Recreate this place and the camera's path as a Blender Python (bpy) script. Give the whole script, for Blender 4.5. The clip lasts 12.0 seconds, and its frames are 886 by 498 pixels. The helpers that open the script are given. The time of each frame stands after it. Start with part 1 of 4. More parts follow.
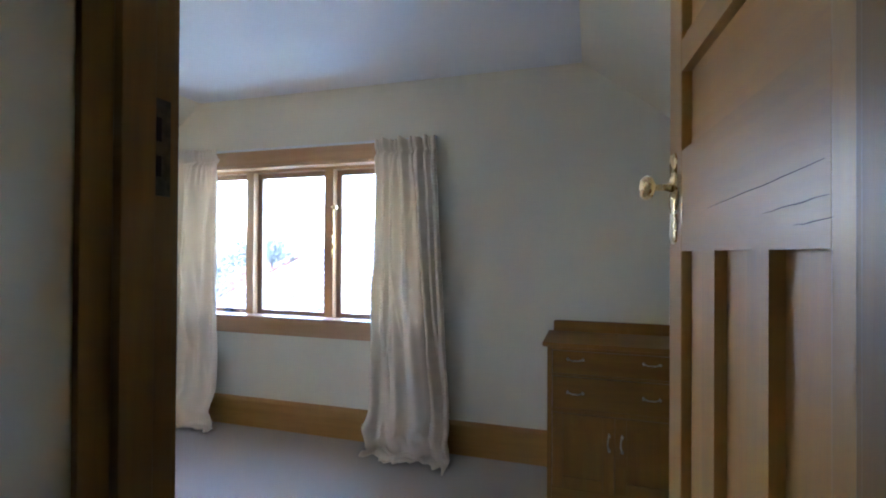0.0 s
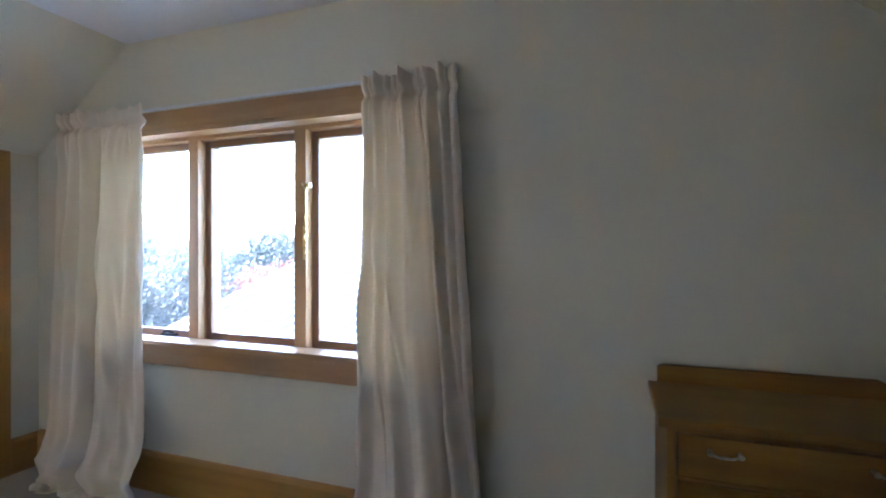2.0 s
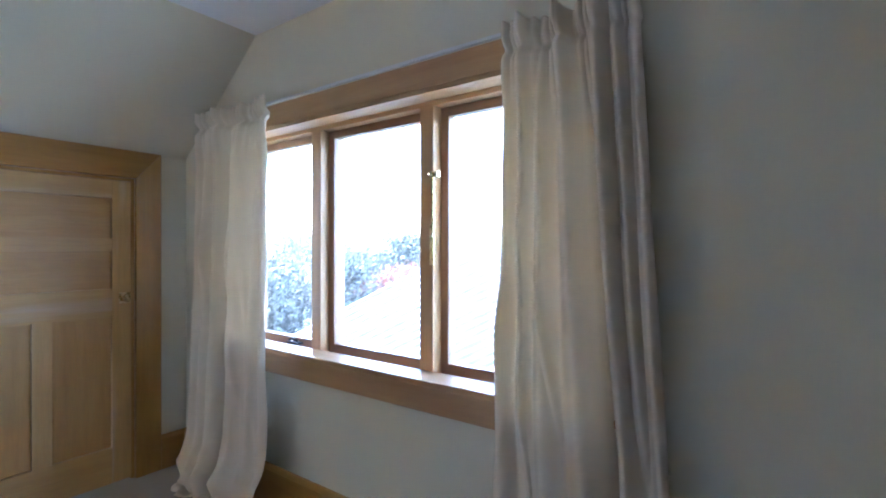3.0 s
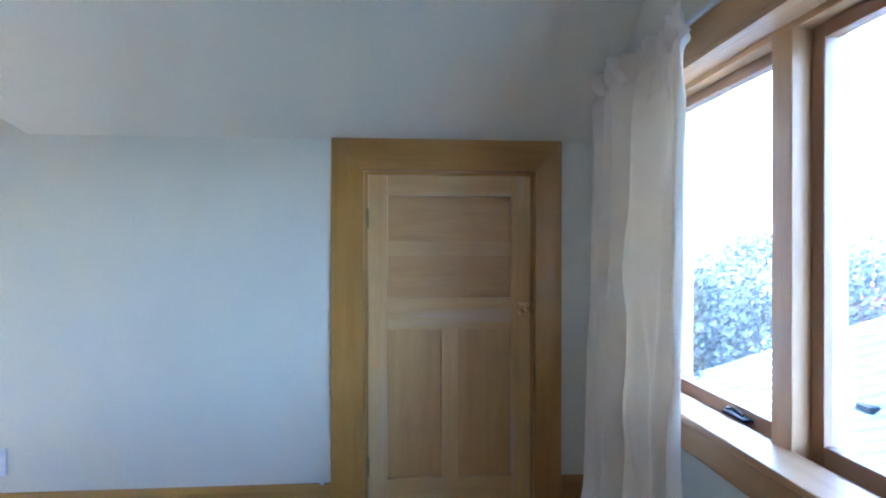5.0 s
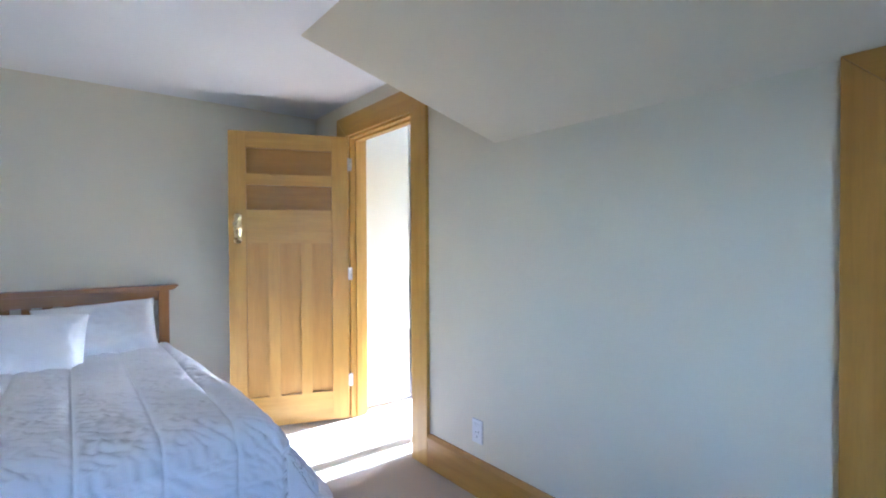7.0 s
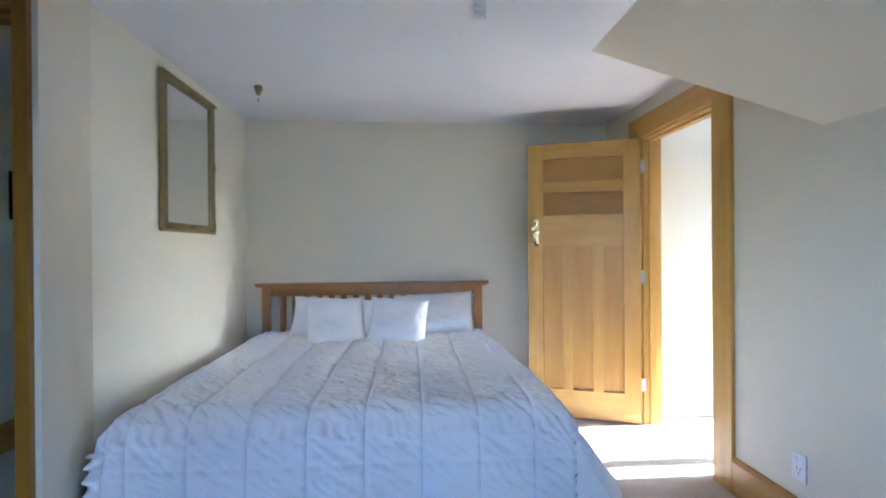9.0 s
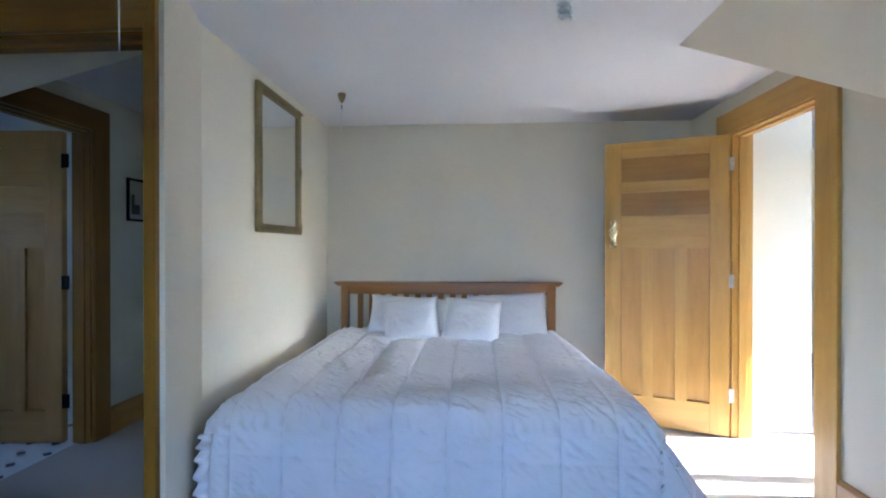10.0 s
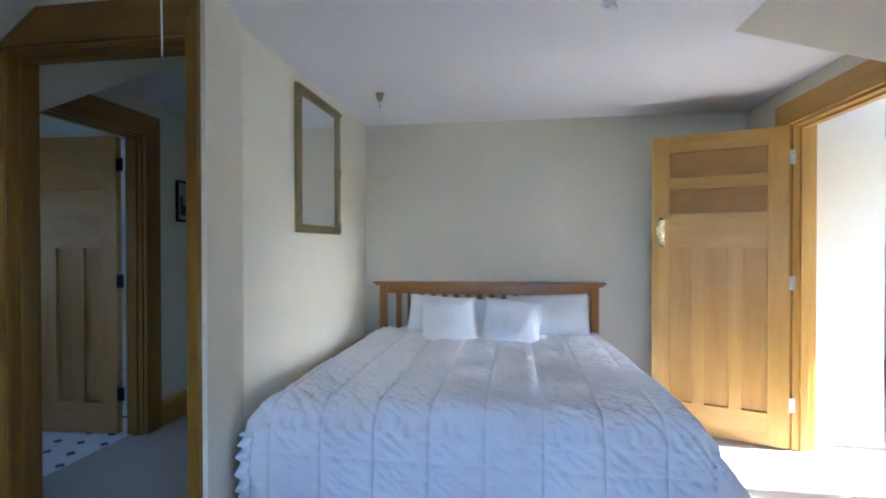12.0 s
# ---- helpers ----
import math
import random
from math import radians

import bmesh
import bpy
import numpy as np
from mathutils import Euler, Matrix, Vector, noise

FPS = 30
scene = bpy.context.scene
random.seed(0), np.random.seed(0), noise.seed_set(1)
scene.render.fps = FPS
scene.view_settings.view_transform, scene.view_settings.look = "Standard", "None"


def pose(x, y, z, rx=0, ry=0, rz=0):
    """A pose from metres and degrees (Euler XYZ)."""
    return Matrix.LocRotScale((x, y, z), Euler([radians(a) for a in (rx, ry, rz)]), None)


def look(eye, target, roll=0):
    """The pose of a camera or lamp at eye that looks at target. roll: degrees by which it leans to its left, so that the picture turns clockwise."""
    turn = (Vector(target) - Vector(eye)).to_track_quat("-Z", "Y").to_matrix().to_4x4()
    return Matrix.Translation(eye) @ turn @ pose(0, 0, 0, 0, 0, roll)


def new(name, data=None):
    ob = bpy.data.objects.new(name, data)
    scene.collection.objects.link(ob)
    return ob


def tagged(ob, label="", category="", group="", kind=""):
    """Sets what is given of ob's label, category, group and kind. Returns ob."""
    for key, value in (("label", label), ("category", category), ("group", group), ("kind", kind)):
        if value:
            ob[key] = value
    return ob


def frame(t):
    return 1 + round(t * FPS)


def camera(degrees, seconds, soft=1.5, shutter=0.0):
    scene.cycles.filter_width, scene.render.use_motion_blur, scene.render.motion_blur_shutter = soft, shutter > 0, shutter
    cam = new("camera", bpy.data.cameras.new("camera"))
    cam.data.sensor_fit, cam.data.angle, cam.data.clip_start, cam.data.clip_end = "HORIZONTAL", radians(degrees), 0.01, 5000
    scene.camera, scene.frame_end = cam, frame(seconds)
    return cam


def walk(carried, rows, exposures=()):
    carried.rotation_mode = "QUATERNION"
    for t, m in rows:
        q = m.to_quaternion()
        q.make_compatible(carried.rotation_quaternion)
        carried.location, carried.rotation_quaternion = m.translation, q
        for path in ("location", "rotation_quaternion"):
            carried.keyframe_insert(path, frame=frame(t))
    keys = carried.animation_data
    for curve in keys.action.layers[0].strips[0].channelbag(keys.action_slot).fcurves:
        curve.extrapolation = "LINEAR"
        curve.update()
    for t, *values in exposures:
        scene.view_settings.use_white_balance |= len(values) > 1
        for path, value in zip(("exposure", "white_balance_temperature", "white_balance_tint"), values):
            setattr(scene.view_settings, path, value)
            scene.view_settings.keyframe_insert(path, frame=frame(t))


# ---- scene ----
# ---------------------------------------------------------------- camera and walk
cam = camera(85.8, 12.0, soft=2.0)
PATH = [  # seconds, eye x y z, pitch, roll, yaw
    (0.0, -0.018, 0.056, 1.189, 0.42, -0.34, 17.21),
    (0.5, -0.066, 0.284, 1.189, 0.46, -0.37, 17.18),
    (1.0, -0.138, 0.544, 1.181, 0.40, -0.25, 17.10),
    (1.5, -0.224, 0.770, 1.170, 0.34, -0.21, 17.04),
    (2.0, -0.346, 1.039, 1.201, -0.09, 0.02, 19.62),
    (2.5, -0.472, 1.250, 1.204, -0.07, -0.06, 26.64),
    (2.7, -0.514, 1.332, 1.211, -0.10, -0.10, 30.21),
    (4.3, -0.967, 1.832, 1.217, -0.17, 0.15, 67.00),
    (4.5, -1.032, 1.882, 1.221, -0.16, 0.06, 72.81),
    (5.0, -1.221, 1.961, 1.226, -0.06, -0.05, 86.08),
    (5.5, -1.360, 2.035, 1.251, -0.78, -0.07, 102.09),
    (6.0, -1.544, 2.004, 1.242, -1.03, 0.23, 117.12),
    (6.5, -1.685, 1.967, 1.242, -0.70, 0.16, 130.49),
    (7.0, -1.792, 1.945, 1.242, -0.68, 0.27, 141.77),
    (7.5, -1.840, 1.939, 1.248, -0.50, 0.39, 154.38),
    (9.3, -1.729, 2.109, 1.242, -0.15, 0.18, 178.72),
    (9.5, -1.711, 2.105, 1.256, -0.17, -0.01, 180.36),
    (10.0, -1.683, 2.126, 1.255, -0.24, 0.01, 183.77),
    (10.5, -1.661, 2.128, 1.257, -0.28, -0.01, 185.82),
    (11.0, -1.659, 2.115, 1.266, -0.44, 0.05, 187.44),
    (11.5, -1.672, 2.105, 1.268, -0.49, 0.09, 188.21),
    (12.0, -1.686, 2.080, 1.265, -0.46, 0.09, 188.52),
]
EXPOSURES = [(0.0, 5.82, 4830, 19), (1.0, 5.62, 4920, 19), (2.5, 5.55, 4850, 18), (4.5, 5.55, 4300, 16), (5.0, 5.55, 4400, 16), (5.5, 5.57, 4620, 17), (6.5, 5.42, 4700, 17), (7.5, 5.2, 4820, 17), (9.5, 5.2, 4830, 17), (12.0, 5.2, 4830, 17)]
walk(cam, [(t, pose(x, y, z, 90 + pitch, roll, yaw)) for t, x, y, z, pitch, roll, yaw in PATH], EXPOSURES)

# ---------------------------------------------------------------- sky and sun
SUN_ELEVATION = 34.0
world = bpy.data.worlds.new("sky")
scene.world = world
world.use_nodes = True
wn = world.node_tree
sky = wn.nodes.new("ShaderNodeTexSky")
sky.sky_type, sky.sun_disc = "NISHITA", False
sky.sun_elevation, sky.sun_rotation = radians(SUN_ELEVATION), radians(-90)
wn.links.new(sky.outputs["Color"], wn.nodes["Background"].inputs["Color"])
wn.nodes["Background"].inputs["Strength"].default_value = 0.15
sun = new("sun", bpy.data.lights.new("sun", "SUN"))
sun.data.energy, sun.data.angle, sun.data.color = 1.8, radians(0.6), (1.0, 0.975, 0.93)
sun.matrix_world = look((-8 * math.cos(radians(SUN_ELEVATION)), 0.0, 8 * math.sin(radians(SUN_ELEVATION))), (0, 0.0, 0))


# ---------------------------------------------------------------- materials
def make_material(name, rough=0.6, metal=0.0, bsdf_extra=()):
    m = bpy.data.materials.new(name)
    m.use_nodes = True
    nt = m.node_tree
    b = nt.nodes["Principled BSDF"]
    b.inputs["Roughness"].default_value, b.inputs["Metallic"].default_value = rough, metal
    for key, value in bsdf_extra:
        b.inputs[key].default_value = value
    return m, nt, b


def coords(nt, scale=(1, 1, 1), space="Object"):
    tc, mp = nt.nodes.new("ShaderNodeTexCoord"), nt.nodes.new("ShaderNodeMapping")
    mp.inputs["Scale"].default_value = scale
    nt.links.new(tc.outputs[space], mp.inputs["Vector"])
    return mp.outputs["Vector"]


def noise_node(nt, vec, scale, detail=4.0, rough=0.55, distort=0.0):
    n = nt.nodes.new("ShaderNodeTexNoise")
    n.inputs["Scale"].default_value, n.inputs["Detail"].default_value = scale, detail
    n.inputs["Roughness"].default_value, n.inputs["Distortion"].default_value = rough, distort
    nt.links.new(vec, n.inputs["Vector"])
    return n.outputs["Fac"]


def ramp(nt, fac, stops):
    r = nt.nodes.new("ShaderNodeValToRGB")
    while len(r.color_ramp.elements) < len(stops):
        r.color_ramp.elements.new(0.5)
    for e, (p, c) in zip(r.color_ramp.elements, stops):
        e.position, e.color = p, (*c, 1)
    nt.links.new(fac, r.inputs["Fac"])
    return r.outputs["Color"]


def mix(nt, fac, a, b, mode="MIX"):
    n = nt.nodes.new("ShaderNodeMix")
    n.data_type, n.blend_type = "RGBA", mode
    for value, socket in ((fac, n.inputs[0]), (a, n.inputs[6]), (b, n.inputs[7])):
        if isinstance(value, (int, float)):
            socket.default_value = value
        elif isinstance(value, tuple):
            socket.default_value = (*value, 1)
        else:
            nt.links.new(value, socket)
    return n.outputs[2]


def bump(nt, b, height, strength, distance):
    n = nt.nodes.new("ShaderNodeBump")
    n.inputs["Strength"].default_value, n.inputs["Distance"].default_value = strength, distance
    nt.links.new(height, n.inputs["Height"])
    nt.links.new(n.outputs["Normal"], b.inputs["Normal"])


def rough_from(nt, b, fac, low, high):
    n = nt.nodes.new("ShaderNodeMapRange")
    n.inputs["To Min"].default_value, n.inputs["To Max"].default_value = low, high
    nt.links.new(fac, n.inputs["Value"])
    nt.links.new(n.outputs["Result"], b.inputs["Roughness"])


def paint(name, colour, spread=0.03, rough=0.55, relief=0.06):
    m, nt, b = make_material(name, rough)
    v = coords(nt)
    big, fine = noise_node(nt, v, 1.3, 3), noise_node(nt, v, 260, 2)
    dark = tuple(c * (1 - spread) for c in colour)
    light = tuple(min(1, c * (1 + spread)) for c in colour)
    nt.links.new(ramp(nt, big, [(0.3, dark), (0.7, light)]), b.inputs["Base Color"])
    rough_from(nt, b, noise_node(nt, v, 6, 3), rough - 0.08, rough + 0.08)
    bump(nt, b, fine, relief, 0.002)
    return m


def wood(name, dark, mid, light, along="z", rough=0.4, knots=0.25, coat=0.3, worn=None):
    m, nt, b = make_material(name, rough, 0, (("Coat Weight", coat), ("Coat Roughness", 0.3)))
    stretch = {"x": (0.7, 9, 9), "y": (9, 0.7, 9), "z": (9, 9, 0.7)}[along]
    tc = nt.nodes.new("ShaderNodeTexCoord")
    info = nt.nodes.new("ShaderNodeObjectInfo")
    shift = nt.nodes.new("ShaderNodeVectorMath")
    shift.operation = "MULTIPLY_ADD"
    nt.links.new(info.outputs["Random"], shift.inputs[0])
    shift.inputs[1].default_value = (7.0, 5.0, 3.0)
    nt.links.new(tc.outputs["Object"], shift.inputs[2])
    mp = nt.nodes.new("ShaderNodeMapping")
    mp.inputs["Scale"].default_value = stretch
    nt.links.new(shift.outputs[0], mp.inputs["Vector"])
    v = mp.outputs["Vector"]
    band = noise_node(nt, v, 2.2, 3, 0.5, 0.6)
    streak = noise_node(nt, v, 14, 5, 0.65)
    pore = noise_node(nt, v, 60, 2)
    base = ramp(nt, band, [(0.15, dark), (0.5, mid), (0.85, light)])
    base = mix(nt, ramp(nt, streak, [(0.30, (0.24, 0.24, 0.24)), (0.55, (0, 0, 0))]), base, tuple(c * 0.72 for c in dark))
    blot = ramp(nt, noise_node(nt, shift.outputs[0], 3.1, 3), [(0.5, (0, 0, 0)), (0.8, (1, 1, 1))])
    base = mix(nt, blot, base, mix(nt, knots, base, tuple(c * 0.55 for c in dark)))
    if worn:
        patch = ramp(nt, noise_node(nt, v, 1.1, 4, 0.6, 0.4), [(0.52, (0, 0, 0)), (0.72, (0.6, 0.6, 0.6))])
        base = mix(nt, patch, base, worn)
    nt.links.new(base, b.inputs["Base Color"])
    rough_from(nt, b, streak, rough - 0.06, rough + 0.14)
    bump(nt, b, pore, 0.12, 0.0008)
    return m


PINE = ((0.36, 0.170, 0.022), (0.44, 0.222, 0.034), (0.51, 0.275, 0.052))
PALE = ((0.55, 0.315, 0.100), (0.64, 0.39, 0.135), (0.70, 0.46, 0.18))
OAK = ((0.21, 0.094, 0.006), (0.27, 0.125, 0.009), (0.32, 0.155, 0.013))
RED = ((0.27, 0.112, 0.018), (0.35, 0.152, 0.026), (0.42, 0.195, 0.040))
DEEP = ((0.41, 0.184, 0.022), (0.485, 0.232, 0.033), (0.55, 0.278, 0.048))
GOLD = ((0.46, 0.245, 0.036), (0.545, 0.312, 0.052), (0.61, 0.37, 0.074))
# panel tone: the frame's pine deepened for shade in the recesses
GOLD_PANEL_SHADE = ((0.41, 0.212, 0.029), (0.49, 0.268, 0.042), (0.55, 0.315, 0.06))
# cross panels: lack of top light put into the colour, plus darker grain
GOLD_CROSS_SHADE = ((0.33, 0.158, 0.021), (0.40, 0.205, 0.031), (0.46, 0.25, 0.046))
# darker brown pine for the entrance and bathroom door casings and jambs
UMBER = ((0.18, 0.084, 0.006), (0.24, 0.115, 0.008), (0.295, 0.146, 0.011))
BROWN = ((0.42, 0.225, 0.085), (0.50, 0.285, 0.115), (0.56, 0.335, 0.15))
deep = {a: wood("pine panel along " + a, *DEEP, a) for a in "xyz"}
dull = {a: wood("pine panel dull along " + a, (0.50, 0.275, 0.078), (0.58, 0.33, 0.102), (0.64, 0.385, 0.135), a, 0.42) for a in "xyz"}
window_wood = {a: wood("window timber along " + a, *BROWN, a, 0.4, coat=0.2) for a in "xyz"}
pine = {a: wood("pine varnished along " + a, *PINE, a) for a in "xyz"}
gold = {a: wood("golden pine along " + a, *GOLD, a, coat=0.15) for a in "xyz"}
gold_panel_shaded = {a: wood("golden pine panel shaded along " + a, *(GOLD_PANEL_SHADE if a == "z" else GOLD_CROSS_SHADE), a, coat=0.1) for a in "xyz"}
umber = {a: wood("dark brown pine along " + a, *UMBER, a, 0.36, coat=0.1) for a in "xyz"}
pale = {a: wood("pine worn along " + a, *PALE, a, 0.42, worn=(0.66, 0.54, 0.38)) for a in "xyz"}
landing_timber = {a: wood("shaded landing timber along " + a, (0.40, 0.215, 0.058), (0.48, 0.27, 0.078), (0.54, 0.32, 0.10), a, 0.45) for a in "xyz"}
oak = {a: wood("dark stained timber along " + a, *OAK, a, 0.45, coat=0.12) for a in "xyz"}
red = {a: wood("headboard timber along " + a, *RED, a, 0.3) for a in "xyz"}

wall_paint = paint("wall paint off-white", (0.76, 0.702, 0.538))
ceiling_paint = paint("ceiling paint white", (0.85, 0.84, 0.82), 0.02, 0.7)
white_paint = paint("white paint", (0.78, 0.78, 0.77), 0.02, 0.5)
render_paint = paint("outside render", (0.6, 0.58, 0.54), 0.06, 0.8)


def carpet_material(name, colour):
    m, nt, b = make_material(name, 0.95, 0, (("Sheen Weight", 0.25),))
    v = coords(nt)
    tuft, loop, wear = noise_node(nt, v, 420, 2), noise_node(nt, v, 90, 3), noise_node(nt, v, 1.7, 4)
    c = ramp(nt, tuft, [(0.3, tuple(k * 0.72 for k in colour)), (0.7, tuple(k * 1.12 for k in colour))])
    c = mix(nt, ramp(nt, wear, [(0.35, (0, 0, 0)), (0.7, (0.5, 0.5, 0.5))]), c, tuple(k * 0.86 for k in colour))
    nt.links.new(c, b.inputs["Base Color"])
    bump(nt, b, mix(nt, 0.4, tuft, loop), 0.6, 0.004)
    return m


carpet = carpet_material("carpet beige grey", (0.50, 0.422, 0.325))


def cloth(name, colour, rough=0.85, weave=700, through_light=0.0, relief=0.25, through_colour=None):
    m, nt, b = make_material(name, rough, 0, (("Sheen Weight", 0.15),))
    v = coords(nt)
    w, fold = noise_node(nt, v, weave, 2), noise_node(nt, v, 5, 4)
    c = ramp(nt, fold, [(0.3, tuple(k * 0.94 for k in colour)), (0.7, colour)])
    nt.links.new(c, b.inputs["Base Color"])
    bump(nt, b, mix(nt, 0.5, w, noise_node(nt, v, 60, 3)), relief, 0.002)
    if through_light:
        out, t, mx = nt.nodes["Material Output"], nt.nodes.new("ShaderNodeBsdfTranslucent"), nt.nodes.new("ShaderNodeMixShader")
        if through_colour:
            t.inputs["Color"].default_value = (*through_colour, 1)
        else:
            nt.links.new(c, t.inputs["Color"])
        mx.inputs[0].default_value = through_light
        nt.links.new(b.outputs[0], mx.inputs[1])
        nt.links.new(t.outputs[0], mx.inputs[2])
        nt.links.new(mx.outputs[0], out.inputs["Surface"])
    return m


curtain_cloth = cloth("cream calico", (0.94, 0.84, 0.68), through_light=0.18, through_colour=(0.92, 0.77, 0.54))
blue_cloth = cloth("blue cotton", (0.03, 0.07, 0.42), through_light=0.2)
bedding = cloth("white quilted cotton", (0.87, 0.86, 0.86), 0.7, 90, relief=0.35)
pillow_cloth = cloth("white pillow cotton", (0.82, 0.82, 0.82), 0.8, 600)


def metal(name, colour, rough, spots=0.1):
    m, nt, b = make_material(name, rough, 1.0)
    v = coords(nt)
    n = noise_node(nt, v, 40, 4)
    nt.links.new(ramp(nt, n, [(0.3, tuple(c * (1 - 3 * spots) for c in colour)), (0.65, colour)]), b.inputs["Base Color"])
    rough_from(nt, b, n, rough, rough + 0.15)
    return m


brass = metal("polished brass", (0.88, 0.70, 0.37), 0.2)
steel = metal("steel hinge", (0.55, 0.54, 0.52), 0.35)
black_iron = metal("black iron", (0.02, 0.02, 0.02), 0.5)
gilt = metal("aged gilt", (0.34, 0.275, 0.135), 0.42, 0.08)
tarnish = metal("tarnished brass", (0.16, 0.14, 0.09), 0.5, 0.25)
silver, _nt, _b = make_material("mirror silver", 0.015, 1.0)
_b.inputs["Base Color"].default_value = (0.86, 0.88, 0.87, 1)
glass, _nt, _b = make_material("window glass", 0.0, 0, (("Transmission Weight", 1.0), ("IOR", 1.45)))
_veil, _mixer = _nt.nodes.new("ShaderNodeBsdfTranslucent"), _nt.nodes.new("ShaderNodeMixShader")
_veil.inputs["Color"].default_value = (0.86, 0.9, 0.95, 1)
_mixer.inputs[0].default_value = 0.005
_nt.links.new(_b.outputs[0], _mixer.inputs[1])
_nt.links.new(_veil.outputs[0], _mixer.inputs[2])
_nt.links.new(_mixer.outputs[0], _nt.nodes["Material Output"].inputs["Surface"])   # a thin translucent veil, added for glare and haze over the view
plastic = paint("white plastic", (0.8, 0.8, 0.79), 0.01, 0.35, 0.0)
dark_gap, _nt, _b = make_material("dark gap", 0.9)
_b.inputs["Base Color"].default_value = (0.012, 0.009, 0.006, 1)


# ---------------------------------------------------------------- mesh helpers
def box(bm, x0, x1, y0, y1, z0, z1, bevel=0.0):
    r = bmesh.ops.create_cube(bm, size=1.0)
    bmesh.ops.scale(bm, vec=(x1 - x0, y1 - y0, z1 - z0), verts=r["verts"])
    bmesh.ops.translate(bm, vec=((x0 + x1) / 2, (y0 + y1) / 2, (z0 + z1) / 2), verts=r["verts"])
    if bevel:
        edges = list({e for v in r["verts"] for e in v.link_edges})
        bmesh.ops.bevel(bm, geom=edges, offset=bevel, segments=2, affect="EDGES", profile=0.6)
    return bm


def block(x0, x1, y0, y1, z0, z1, bevel=0.0):
    return box(bmesh.new(), x0, x1, y0, y1, z0, z1, bevel)


def prism(points, axis, a0, a1, bevel=0.0):
    """A solid whose outline (a list of pairs in the two other axes, in order) is drawn out along axis."""
    bm = bmesh.new()
    def put(p, a):
        return {"x": (a, p[0], p[1]), "y": (p[0], a, p[1]), "z": (p[0], p[1], a)}[axis]
    lo = [bm.verts.new(put(p, a0)) for p in points]
    hi = [bm.verts.new(put(p, a1)) for p in points]
    bm.faces.new(lo), bm.faces.new(hi)
    for i in range(len(points)):
        j = (i + 1) % len(points)
        bm.faces.new((lo[i], lo[j], hi[j], hi[i]))
    bmesh.ops.recalc_face_normals(bm, faces=bm.faces)
    if bevel:
        bmesh.ops.bevel(bm, geom=list(bm.edges), offset=bevel, segments=2, affect="EDGES", profile=0.6)
    return bm


def lathe(profile, steps=20):
    """A turned solid round z from pairs of radius and height."""
    bm = bmesh.new()
    rings = []
    for r, z in profile:
        rings.append([bm.verts.new((r * math.cos(2 * math.pi * i / steps), r * math.sin(2 * math.pi * i / steps), z)) for i in range(steps)])
    for a, b in zip(rings, rings[1:]):
        for i in range(steps):
            j = (i + 1) % steps
            bm.faces.new((a[i], a[j], b[j], b[i]))
    bm.faces.new(rings[0][::-1]), bm.faces.new(rings[-1])
    return bm


def tube(points, radius, steps=8):
    """A round rod through the points."""
    bm = bmesh.new()
    rings = []
    pts = [Vector(p) for p in points]
    side = None
    for i, p in enumerate(pts):
        d = (pts[min(i + 1, len(pts) - 1)] - pts[max(i - 1, 0)]).normalized()
        if side is None:
            side = d.orthogonal().normalized()
        side = (side - d * side.dot(d)).normalized()
        up = d.cross(side)
        rings.append([bm.verts.new(p + radius * (math.cos(2 * math.pi * k / steps) * side + math.sin(2 * math.pi * k / steps) * up)) for k in range(steps)])
    for a, b in zip(rings, rings[1:]):
        for i in range(steps):
            j = (i + 1) % steps
            bm.faces.new((a[i], a[j], b[j], b[i]))
    bm.faces.new(rings[0][::-1]), bm.faces.new(rings[-1])
    bmesh.ops.recalc_face_normals(bm, faces=bm.faces)
    return bm


def moved(bm, m):
    bmesh.ops.transform(bm, matrix=m, verts=bm.verts)
    return bm


def joined(*parts_in):
    out = bmesh.new()
    for b in parts_in:
        me = bpy.data.meshes.new("joint")
        b.to_mesh(me)
        b.free()
        out.from_mesh(me)
        bpy.data.meshes.remove(me)
    return out


def mesh_of(name, bm, material, smooth=False):
    me = bpy.data.meshes.new(name)
    bm.to_mesh(me)
    bm.free()
    me.materials.append(material)
    if smooth:
        for p in me.polygons:
            p.use_smooth = True
    return me


def part(name, bm, material, parent=None, label="", smooth=False):
    ob = new(name, mesh_of(name, bm, material, smooth))
    if parent:
        ob.parent = parent
    return tagged(ob, label)


def structure(name, bm, material, label, category):
    return tagged(part(name, bm, material), label, category, kind="structure")


def empty_thing(name, label, category, m=None, group="", kind=""):
    ob = new(name)
    ob.empty_display_size = 0.1
    if m is not None:
        ob.matrix_world = m
    return tagged(ob, label, category, group, kind)


